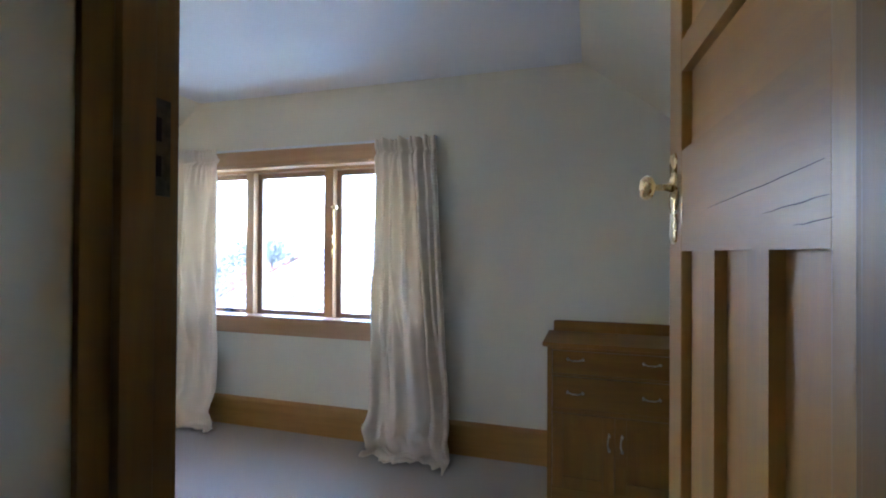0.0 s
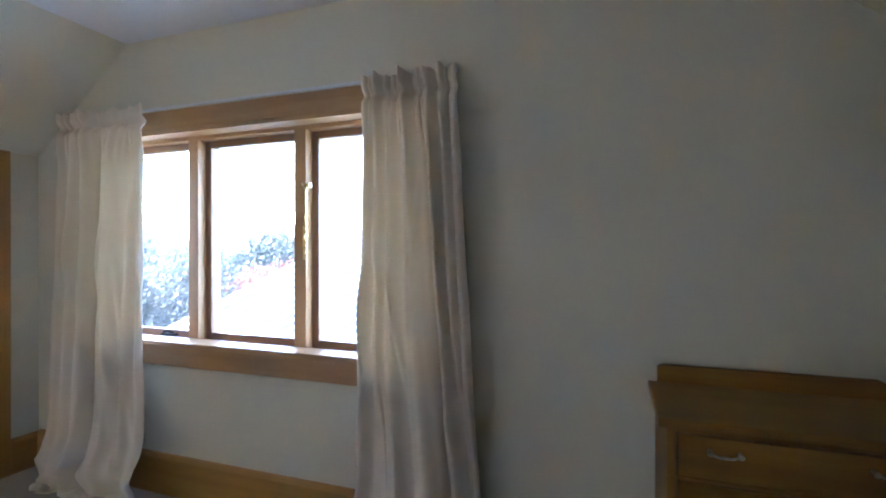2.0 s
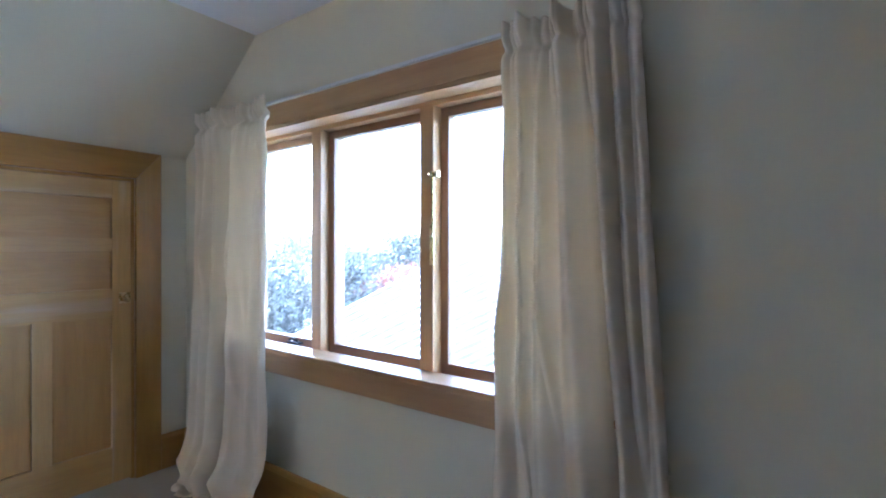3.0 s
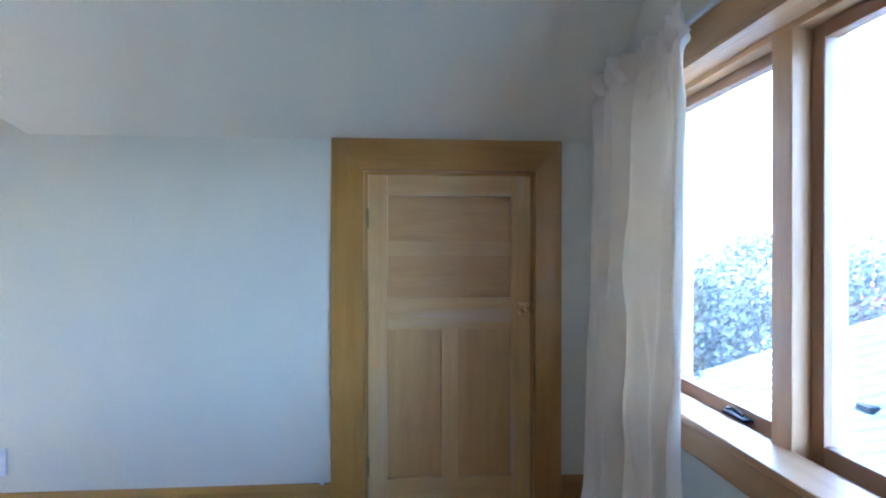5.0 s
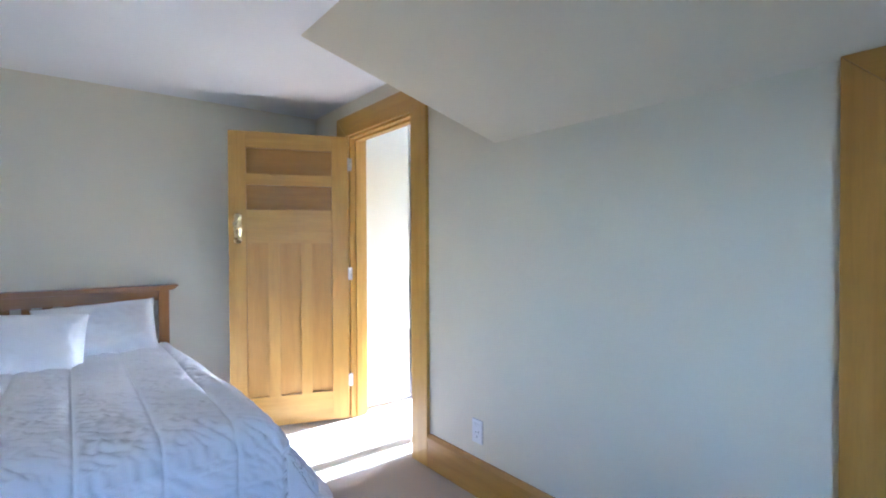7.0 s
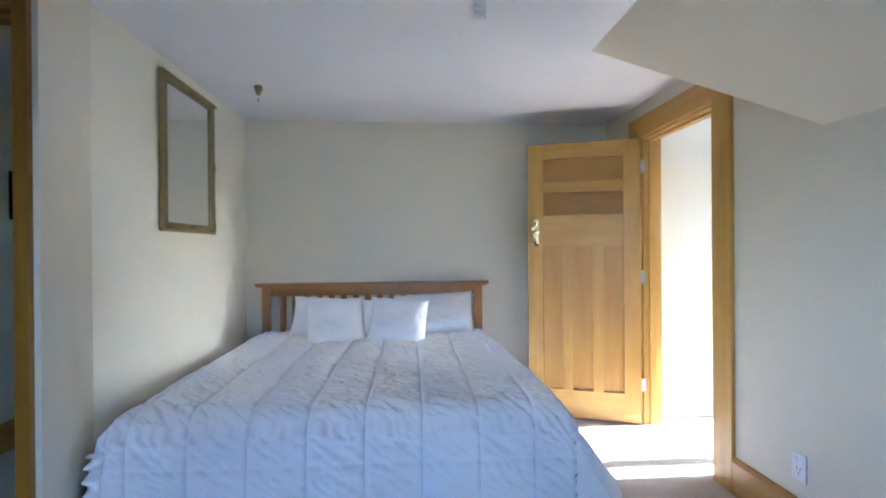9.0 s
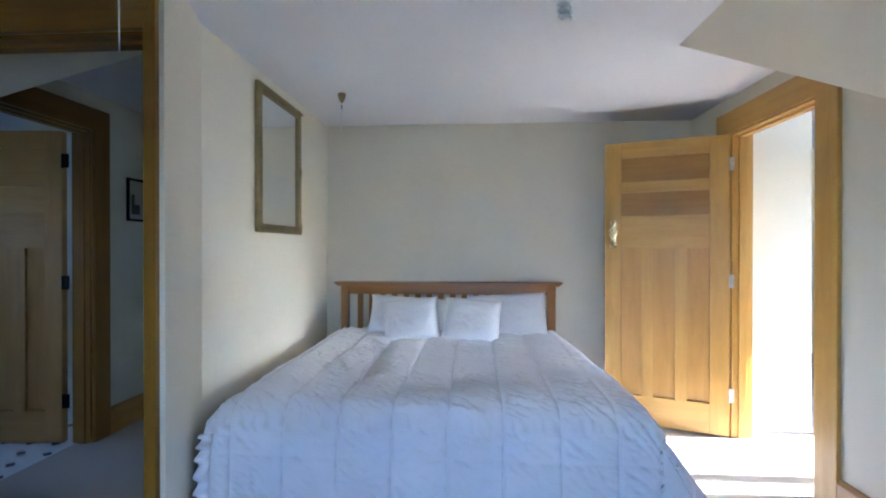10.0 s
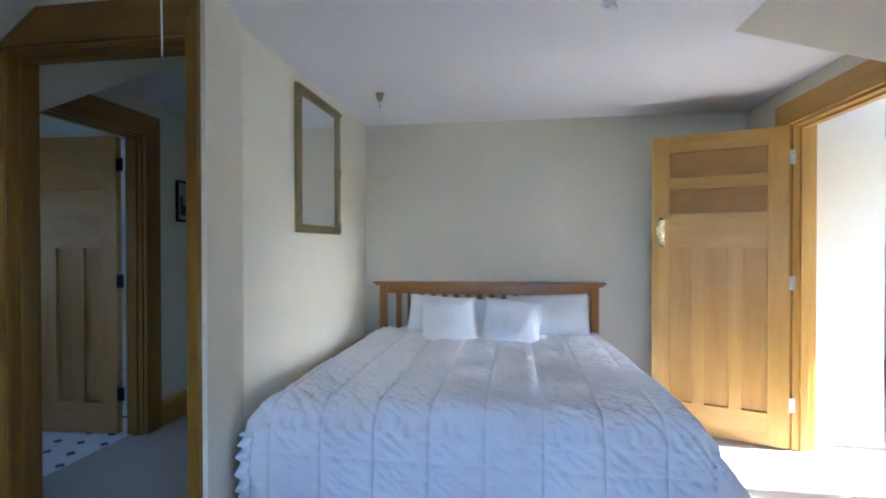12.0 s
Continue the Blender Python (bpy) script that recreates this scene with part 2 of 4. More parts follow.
def wall(name, axis, face, back, u0, u1, z0, z1, holes, material, label):
    """An upright wall across axis between face and back, from u0 to u1, with rectangular openings (u0, u1, z0, z1)."""
    us = sorted({u0, u1, *[h[0] for h in holes], *[h[1] for h in holes]})
    zs = sorted({z0, z1, *[h[2] for h in holes], *[h[3] for h in holes]})
    def solid(i, k):
        if not (0 <= i < len(us) - 1 and 0 <= k < len(zs) - 1):
            return False
        u, z = (us[i] + us[i + 1]) / 2, (zs[k] + zs[k + 1]) / 2
        return not any(h[0] < u < h[1] and h[2] < z < h[3] for h in holes)
    bm = bmesh.new()
    def quad(*pts):
        bm.faces.new([bm.verts.new((d, u, z) if axis == "x" else (u, d, z)) for d, u, z in pts])
    for i in range(len(us) - 1):
        for k in range(len(zs) - 1):
            if not solid(i, k):
                continue
            a, b, c, d = us[i], us[i + 1], zs[k], zs[k + 1]
            for w in (face, back):
                quad((w, a, c), (w, b, c), (w, b, d), (w, a, d))
            if not solid(i - 1, k):
                quad((face, a, c), (back, a, c), (back, a, d), (face, a, d))
            if not solid(i + 1, k):
                quad((face, b, c), (back, b, c), (back, b, d), (face, b, d))
            if not solid(i, k - 1):
                quad((face, a, c), (back, a, c), (back, b, c), (face, b, c))
            if not solid(i, k + 1):
                quad((face, a, d), (back, a, d), (back, b, d), (face, b, d))
    bmesh.ops.remove_doubles(bm, verts=bm.verts, dist=1e-5)
    bmesh.ops.recalc_face_normals(bm, faces=bm.faces)
    return structure(name, bm, material, label, "wall")


# ---------------------------------------------------------------- plan
XW, XE, YN, YS, ZC = -3.37, 0.655, 2.79, -1.71, 2.243   # bedroom faces
KNEE, CREASE_W, CREASE_E = 1.712, -2.68, -0.07
PITCH = (ZC - KNEE) / (CREASE_W - XW)
YD = 0.545        # bedroom face of the wall with the entrance door
XM = -0.478       # bedroom face of the wall beside the bed
XH = 0.765        # east face of the dark landing

structure("floor", block(-3.45, 0.86, -1.80, 2.95, -0.12, 0), carpet, "beige-grey cut pile carpet over the bedroom floor", "carpet")
wall("wall_north", "y", YN, YN + 0.20, -3.50, 0.78, 0, 2.36, [(-2.90, -1.04, 0.70, 1.765)], wall_paint, "off-white painted gable wall with the window")
wall("wall_west", "x", XW, XW - 0.12, YS - 0.1, YN, 0, 2.36, [(-1.137, -0.33, 0, 2.003), (1.756, 2.524, 0, 1.572)], wall_paint, "off-white painted knee wall with two doorways")
wall("wall_south", "y", YS, YS - 0.10, XW, 0.86, 0, 2.36, [], wall_paint, "off-white painted wall behind the bed")
wall("wall_east", "x", XE, XE + 0.10, YD - 0.12, YN, 0, 2.36, [], wall_paint, "off-white painted low side wall")
wall("wall_door", "y", YD, YD - 0.12, -0.42, XE, 0, 2.36, [(-0.552, 0.212, 0, 2.003)], wall_paint, "off-white painted wall round the entrance door")
structure("wall_bed", prism([(XM, YS), (XM, 0.09), (-0.615, YD), (-0.545, YD), (-0.545, YD - 0.12), (XM + 0.10, 0.07), (XM + 0.10, YS)], "z", 0, 2.36), wall_paint,
          "off-white painted wall beside the bed, turning towards the door", "wall")
structure("ceiling", block(-3.45, 0.86, -1.80, 2.95, ZC, ZC + 0.10), ceiling_paint, "flat white painted plaster ceiling", "ceiling")


def slope(name, knee_x, crease_x, knee_y0, crease_y0, y1, label):
    """A sloping ceiling from the knee wall up to the flat ceiling, cut off slantwise at one end."""
    zk = ZC - PITCH * abs(crease_x - knee_x)
    bm = bmesh.new()
    top = ZC + 0.02
    a, b = bm.verts.new((knee_x, knee_y0, zk)), bm.verts.new((crease_x, crease_y0, ZC + 0.002))
    c, d = bm.verts.new((crease_x, y1, ZC + 0.002)), bm.verts.new((knee_x, y1, zk))
    e, f = bm.verts.new((knee_x, knee_y0, top)), bm.verts.new((knee_x, y1, top))
    for face in ((a, b, c, d), (a, b, e), (d, c, f), (a, d, f, e), (e, f, c, b)):
        bm.faces.new(face)
    bmesh.ops.recalc_face_normals(bm, faces=bm.faces)
    return structure(name, bm, wall_paint, label, "ceiling")


slope("ceiling_slope_west", XW - 0.03, CREASE_W, 0.336 + 0.027, -0.288, YN + 0.02, "off-white sloping attic ceiling above the low door")
slope("ceiling_slope_east", XH + 0.02, CREASE_E, 0.53, -0.18, YN + 0.02, "off-white sloping attic ceiling above the chest")


# ---------------------------------------------------------------- skirtings
def skirting(axis, face, out, u0, u1, height=0.185, thick=0.02):
    """A skirting board with a rounded top edge on a wall face; out is +1 or -1, the way it stands out."""
    w = face + out * thick
    outline = [(face, 0), (w, 0), (w, height - 0.022), (face + out * thick * 0.55, height - 0.004), (face + out * thick * 0.3, height), (face, height)]
    if axis == "x":
        bm = prism(outline, "y", u0, u1)
    else:
        bm = prism(outline, "x", u0, u1)
    return structure("baseboard", bm, pine["y" if axis == "x" else "x"], "varnished pine skirting board", "skirting")


skirting("y", YN, -1, XW + 0.02, XE - 0.02, 0.195)
skirting("x", XW, 1, -0.183, 1.612)
skirting("x", XW, 1, 2.650, YN)
skirting("x", XW, 1, YS + 0.02, -1.285)
skirting("y", YS, 1, XW, XM)
skirting("x", XE, -1, YD + 0.02, YN)
skirting("x", XM, -1, YS + 0.02, 0.08)
skirting("x", XH, -1, YS, -0.905, 0.18)


# ---------------------------------------------------------------- doors
def casing(parent, axis, face, out, u0, u1, top, left_w, right_w, head_w, woods, cut=None, thick=0.022):
    """Flat architraves round an opening, mitred at the top, with a lifted inner bead. u0, u1: the opening."""
    f = face + out * thick
    a0, a1 = u0 - left_w, u1 + right_w
    t1 = top + head_w
    def board(name, pts, w):
        part(name, prism(pts, axis, min(face, f), max(face, f), 0.003), w, parent)
    board("architrave", [(a0, 0), (u0, 0), (u0, top), (a0, t1)], woods["z"])
    if cut:
        board("architrave", [(u1, 0), (a1, 0), (a1, cut[0][1]), (u1, top)], woods["z"])
        board("architrave", [(u0, top), (u1, top), (a1, cut[0][1]), *cut[1:], (a0, t1)], woods["y" if axis == "x" else "x"])
    else:
        board("architrave", [(u1, 0), (a1, 0), (a1, t1), (u1, top)], woods["z"])
        board("architrave", [(u0, top), (u1, top), (a1, t1), (a0, t1)], woods["y" if axis == "x" else "x"])


def jambs(parent, axis, d0, d1, u0, u1, top, woods, stop_at, stop_d):
    """Linings and door stops inside an opening; d0, d1: the wall's two faces."""
    def put(name, ua, ub, za, zb, da, db, w):
        bm = block(da, db, ua, ub, za, zb, 0.002) if axis == "x" else block(ua, ub, da, db, za, zb, 0.002)
        part(name, bm, w, parent)
    side = woods["y" if axis == "x" else "x"]
    put("jamb", u0 - 0.011, u0 + 0.016, 0, top, d0, d1, woods["z"])
    put("jamb", u1 - 0.016, u1 + 0.011, 0, top, d0, d1, woods["z"])
    put("jamb", u0 + 0.016, u1 - 0.016, top - 0.016, top + 0.002, d0, d1, side)
    s0, s1 = stop_at, stop_at + stop_d
    put("door_stop", u0 + 0.016, u0 + 0.030, 0, top - 0.016, s0, s1, woods["z"])
    put("door_stop", u1 - 0.030, u1 - 0.016, 0, top - 0.016, s0, s1, woods["z"])
    put("door_stop", u0 + 0.030, u1 - 0.030, top - 0.030, top - 0.016, s0, s1, side)


def leaf(parent, m, w, h, cross, lower, woods, stile=0.11, hung=0.11, thick=0.044, boards=None):
    """A framed and panelled door leaf, hinged at its x = 0 edge and lying along +x, z up, in the pose m under parent.
    cross: (z0, z1) of the panels that go right across; lower: (z0, z1, count, muntin) of the upright ones."""
    lf = new("leaf")
    lf.parent = parent
    lf.matrix_parent_inverse = Matrix.Identity(4)
    lf.matrix_basis = m
    boards = boards or deep
    t = thick / 2
    def add(name, x0, x1, z0, z1, wd, th=t):
        part(name, block(x0, x1, -th, th, z0, z1, 0.003 if th == t else 0.0), wd, lf)
    add("stile", 0, hung, 0, h, woods["z"])
    add("stile", w - stile, w, 0, h, woods["z"])
    spans = sorted([*cross, lower[:2]])
    edges = [0.0, *[z for s in spans for z in s], h]
    for z0, z1 in zip(edges[0::2], edges[1::2]):
        add("rail", hung, w - stile, z0, z1, woods["x"], t - 0.0004)
    inner = w - stile - hung
    for z0, z1 in cross:
        add("panel", hung + 0.005, w - stile - 0.005, z0 + 0.005, z1 - 0.005, boards["x"], t - 0.0185)
        add("panel_core", hung - 0.002, w - stile + 0.002, z0 - 0.002, z1 + 0.002, boards["x"], 0.002)
    z0, z1, count, mun = lower
    pw = (inner - mun * (count - 1)) / count
    for i in range(count):
        x0 = hung + i * (pw + mun)
        add("panel", x0 + 0.005, x0 + pw - 0.005, z0 + 0.005, z1 - 0.005, boards["z"], t - 0.0185)
        add("panel_core", x0 - 0.002, x0 + pw + 0.002, z0 - 0.002, z1 + 0.002, boards["z"], 0.002)
        if i < count - 1:
            add("muntin", x0 + pw, x0 + pw + mun, z0, z1, woods["z"], t - 0.0008)
    return lf


def knob_set(lf, x, z, side, thick=0.044):
    """A brass knob on a long shaped plate, on the face whose way out is side (+1 or -1 along y)."""
    s = side * thick / 2
    pts = []
    for i in range(25):
        k = i / 24 * 2 - 1
        half = 0.021 + 0.006 * math.cos(k * math.pi * 1.0) ** 2 - 0.011 * max(0, abs(k) - 0.86) / 0.14
        pts.append((half, k * 0.098))
    outline = [(x + a, z - 0.026 + b) for a, b in pts] + [(x - a, z - 0.026 + b) for a, b in reversed(pts)]
    plate = prism(outline, "y", min(s, s + side * 0.006), max(s, s + side * 0.006), 0.0018)
    part("knob_plate", plate, brass, lf, "polished brass long plate", True)
    k = lathe([(0.011, 0), (0.010, 0.006), (0.0075, 0.010), (0.0075, 0.034), (0.012, 0.037), (0.022, 0.041), (0.0265, 0.049), (0.0265, 0.055), (0.022, 0.062), (0.017, 0.0645), (0.015, 0.063), (0.008, 0.0665), (0.002, 0.067)], 28)
    moved(k, Matrix.Translation((x, s + side * 0.005, z)) @ Matrix.Rotation(radians(-90 * side), 4, "X"))
    part("knob", k, brass, lf, "round polished brass knob", True)


def hinge(parent, at, angle, material, plate=0.0):
    """A butt hinge: its knuckle, and the flap that shows of an open one."""
    b = lathe([(0.006, -0.045), (0.006, 0.045)], 12)
    if plate:
        b = joined(b, block(0.0, plate, -0.0015, 0.0015, -0.044, 0.044))
    moved(b, Matrix.Translation(at) @ Matrix.Rotation(radians(angle), 4, "Z"))
    part("hinge", b, material, parent)


MAIN_CROSS = [(1.70, 1.87), (1.46, 1.625)]
MAIN_LOWER = (0.20, 1.235, 3, 0.072)

# west door, open into the room against the wall behind the bed
door_2 = empty_thing("door_2", "golden varnished pine panelled door standing open beside the bed", "door", kind="structure")
casing(door_2, "x", XW, 1, -1.137, -0.33, 2.003, 0.148, 0.148, 0.140, gold)
jambs(door_2, "x", XW - 0.12, XW, -1.137, -0.33, 2.003, gold, XW - 0.085, 0.045)
casing(door_2, "x", XW - 0.12, -1, -1.137, -0.33, 2.003, 0.10, 0.10, 0.10, gold)
lf = leaf(door_2, pose(-3.352, -1.128, 0.012, 0, 0, -20.4), 0.772, 1.98, MAIN_CROSS, MAIN_LOWER, gold, boards=gold_panel_shaded)
knob_set(lf, 0.715, 1.36, 1)
knob_set(lf, 0.715, 1.36, -1)
for z in (0.28, 1.03, 1.80):
    hinge(door_2, (-3.350, -1.112, z), 180, steel, 0.030)

# low cupboard door
door_3 = empty_thing("door_3", "low worn pine panelled cupboard door, shut, under the sloping ceiling", "door", kind="structure")
casing(door_3, "x", XW, 1, 1.756, 2.524, 1.572, 0.143, 0.124, 0.143, pine)
jambs(door_3, "x", XW - 0.12, XW, 1.756, 2.524, 1.572, pine, XW - 0.075, 0.03)
lf = leaf(door_3, pose(XW - 0.019, 1.774, 0.012, 0, 0, 90), 0.732, 1.542, [(1.245, 1.45), (0.99, 1.18)], (0.18, 0.85, 2, 0.075), pale, 0.085, 0.085, boards=dull)
part("knob", moved(lathe([(0.012, 0), (0.009, 0.004), (0.008, 0.016), (0.016, 0.020), (0.021, 0.028), (0.016, 0.036), (0.003, 0.038)], 20), Matrix.Translation((0.702, -0.025, 0.94)) @ Matrix.Rotation(radians(90), 4, "X")), brass, lf, "small brass knob", True)
part("knob_plate", block(0.676, 0.728, -0.027, -0.022, 0.912, 0.968, 0.002), brass, lf, "small brass plate")
for z in (0.25, 1.36):
    hinge(door_3, (XW + 0.003, 1.772, z), 90, gilt)

# entrance door
door_1 = empty_thing("door_1", "pine panelled entrance door standing open, with a brass knob", "door", kind="structure")
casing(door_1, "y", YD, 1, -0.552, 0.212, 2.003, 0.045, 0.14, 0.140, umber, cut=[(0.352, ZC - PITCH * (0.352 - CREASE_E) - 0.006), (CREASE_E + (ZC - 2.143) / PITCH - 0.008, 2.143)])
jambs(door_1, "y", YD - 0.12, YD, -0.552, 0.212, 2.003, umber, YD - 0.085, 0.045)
lf = leaf(door_1, pose(0.228, 0.556, 0.012, 0, 0, 94.4), 0.690, 1.98, [(1.62, 1.82), (1.39, 1.555)], (0.20, 1.183, 3, 0.066), pine, 0.10, 0.05)
for x0, x1, z0, z1 in ((0.060, 0.42, 1.272, 1.256), (0.052, 0.200, 1.236, 1.229), (0.045, 0.120, 1.212, 1.209)):
    upper, lower = [], []
    for k in range(13):
        f = k / 12
        z = z0 + (z1 - z0) * f + 0.0022 * noise.noise(Vector((f * 4, z0 * 30, 0)))
        half = 0.0005 * math.sin(math.pi * (0.12 + 0.80 * f))
        upper.append((x0 + (x1 - x0) * f, z + half))
        lower.append((x0 + (x1 - x0) * f, z - half))
    part("crack", prism(upper + lower[::-1], "y", 0.0214, 0.0222), dark_gap, lf)
knob_set(lf, 0.645, 1.322, 1)
knob_set(lf, 0.645, 1.322, -1)
part("strike_plate", block(-0.5365, -0.5345, YD - 0.052, YD - 0.008, 1.258, 1.380, 0.0005), tarnish, door_1, "tarnished brass striking plate")
for z0, z1 in ((1.282, 1.308), (1.326, 1.356)):
    part("keep_hole", block(-0.5347, -0.5340, YD - 0.040, YD - 0.022, z0, z1), dark_gap, door_1)
for z in (1.268, 1.370):
    part("screw", moved(lathe([(0.004, 0), (0.003, 0.0012)], 10), Matrix.Translation((-0.5347, YD - 0.036, z)) @ Matrix.Rotation(radians(90), 4, "Y")), tarnish, door_1)
for z in (0.28, 1.03, 1.80):
    hinge(door_1, (0.218, YD + 0.010, z), 0, gilt)


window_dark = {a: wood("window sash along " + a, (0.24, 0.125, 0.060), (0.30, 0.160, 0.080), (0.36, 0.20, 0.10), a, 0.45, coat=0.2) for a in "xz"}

# ---------------------------------------------------------------- window
W0, W1, WZ0, WZ1 = -2.90, -1.04, 0.70, 1.765
window_1 = empty_thing("window_1", "three-light varnished timber casement window, bright with daylight", "window", kind="structure")
part("window_frame", block(W0, W1, YN + 0.055, YN + 0.19, WZ1 - 0.03, WZ1, 0.003), window_wood["x"], window_1)
part("window_frame", block(W0, W1, YN + 0.055, YN + 0.19, WZ0, WZ0 + 0.035, 0.003), window_wood["x"], window_1)
for x0, x1 in ((W0, W0 + 0.03), (-2.325, -2.262), (-1.700, -1.637), (W1 - 0.03, W1)):
    part("mullion", block(x0, x1, YN + 0.048, YN + 0.19, WZ0 + 0.035, WZ1 - 0.03, 0.004), window_wood["z"], window_1)
# reveal linings and the head board with its small moulding
part("reveal", block(W0 - 0.004, W1 + 0.004, YN - 0.004, YN + 0.055, WZ1 - 0.012, WZ1 + 0.004, 0.002), window_wood["x"], window_1)
for x in (W0 - 0.004, W1 - 0.012):
    part("reveal", block(x, x + 0.016, YN - 0.004, YN + 0.055, WZ0 + 0.04, WZ1 - 0.012, 0.002), window_wood["z"], window_1)
part("moulding", joined(block(W0, W1, YN - 0.030, YN - 0.004, WZ1 - 0.012, WZ1 - 0.002, 0.002), block(W0, W1, YN - 0.026, YN - 0.004, WZ1 - 0.001, WZ1 + 0.008, 0.002)), window_wood["x"], window_1)
part("architrave", block(W0 - 0.11, W1 + 0.11, YN - 0.024, YN, WZ1 + 0.009, WZ1 + 0.105, 0.003), window_wood["x"], window_1)
for x in (W0 - 0.11, W1):
    part("architrave", block(x, x + 0.11, YN - 0.022, YN, WZ0 + 0.058, WZ1 + 0.009, 0.003), window_wood["z"], window_1)
part("window_sill", block(W0 - 0.13, W1 + 0.13, YN - 0.062, YN + 0.056, WZ0 + 0.034, WZ0 + 0.058, 0.006), window_wood["x"], window_1, "varnished timber sill board")
part("apron", block(W0 - 0.10, W1 + 0.10, YN - 0.022, YN, WZ0 - 0.068, WZ0 + 0.034, 0.003), window_wood["x"], window_1)


def sash(x0, x1, opened=False):
    """A glazed casement with dark edged bars."""
    s = new("sash")
    s.parent = window_1
    y0, y1, z0, z1, w = YN + 0.095, YN + 0.135, WZ0 + 0.037, WZ1 - 0.032, 0.034
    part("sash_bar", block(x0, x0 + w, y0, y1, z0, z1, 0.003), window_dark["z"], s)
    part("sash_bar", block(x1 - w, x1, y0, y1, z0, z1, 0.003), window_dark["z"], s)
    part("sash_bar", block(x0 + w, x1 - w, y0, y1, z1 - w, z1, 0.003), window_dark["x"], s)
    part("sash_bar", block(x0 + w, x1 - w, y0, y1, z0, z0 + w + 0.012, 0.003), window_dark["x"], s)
    g = part("pane", block(x0 + w - 0.005, x1 - w + 0.005, (y0 + y1) / 2 - 0.002, (y0 + y1) / 2 + 0.002, z0 + w, z1 - w + 0.005), glass, s, "clear glass")
    g.visible_shadow = False
    return s


sash(W0 + 0.031, -2.326)
sash(-2.261, -1.701)
sash(-1.636, W1 - 0.031)
# casement stay hung on the mullion, and the catch on the sill
stay = empty_thing("casement_stay", "brass casement stay fixed upright on the window mullion", "window stay")
part("arm", joined(block(-1.634, -1.622, YN + 0.030, YN + 0.036, 1.15, 1.475, 0.002), block(-1.645, -1.628, YN + 0.034, YN + 0.046, 1.15, 1.30, 0.003)), brass, stay, "flat brass bar")
part("pivot", joined(block(-1.640, -1.605, YN + 0.026, YN + 0.048, 1.468, 1.490, 0.003), moved(lathe([(0.009, 0), (0.009, 0.018), (0.004, 0.022)], 12), Matrix.Translation((-1.628, YN + 0.034, 1.480)) @ Matrix.Rotation(radians(90), 4, "X"))), brass, stay)
part("pin", moved(lathe([(0.006, 0), (0.007, 0.014), (0.003, 0.018)], 12), Matrix.Translation((-1.628, YN + 0.032, 1.255)) @ Matrix.Rotation(radians(90), 4, "X")), brass, stay)
catch = empty_thing("casement_catch", "small dark metal casement fastener on the window sill", "window catch")
part("base", block(-2.53, -2.44, YN + 0.062, YN + 0.092, WZ0 + 0.058, WZ0 + 0.066, 0.002), black_iron, catch)
part("lever", tube([(-2.52, YN + 0.072, 0.772), (-2.49, YN + 0.066, 0.781), (-2.45, YN + 0.068, 0.774)], 0.005), black_iron, catch)


# ---------------------------------------------------------------- curtains
def smooth(a, b, x):
    k = min(1.0, max(0.0, (x - a) / (b - a)))
    return k * k * (3 - 2 * k)


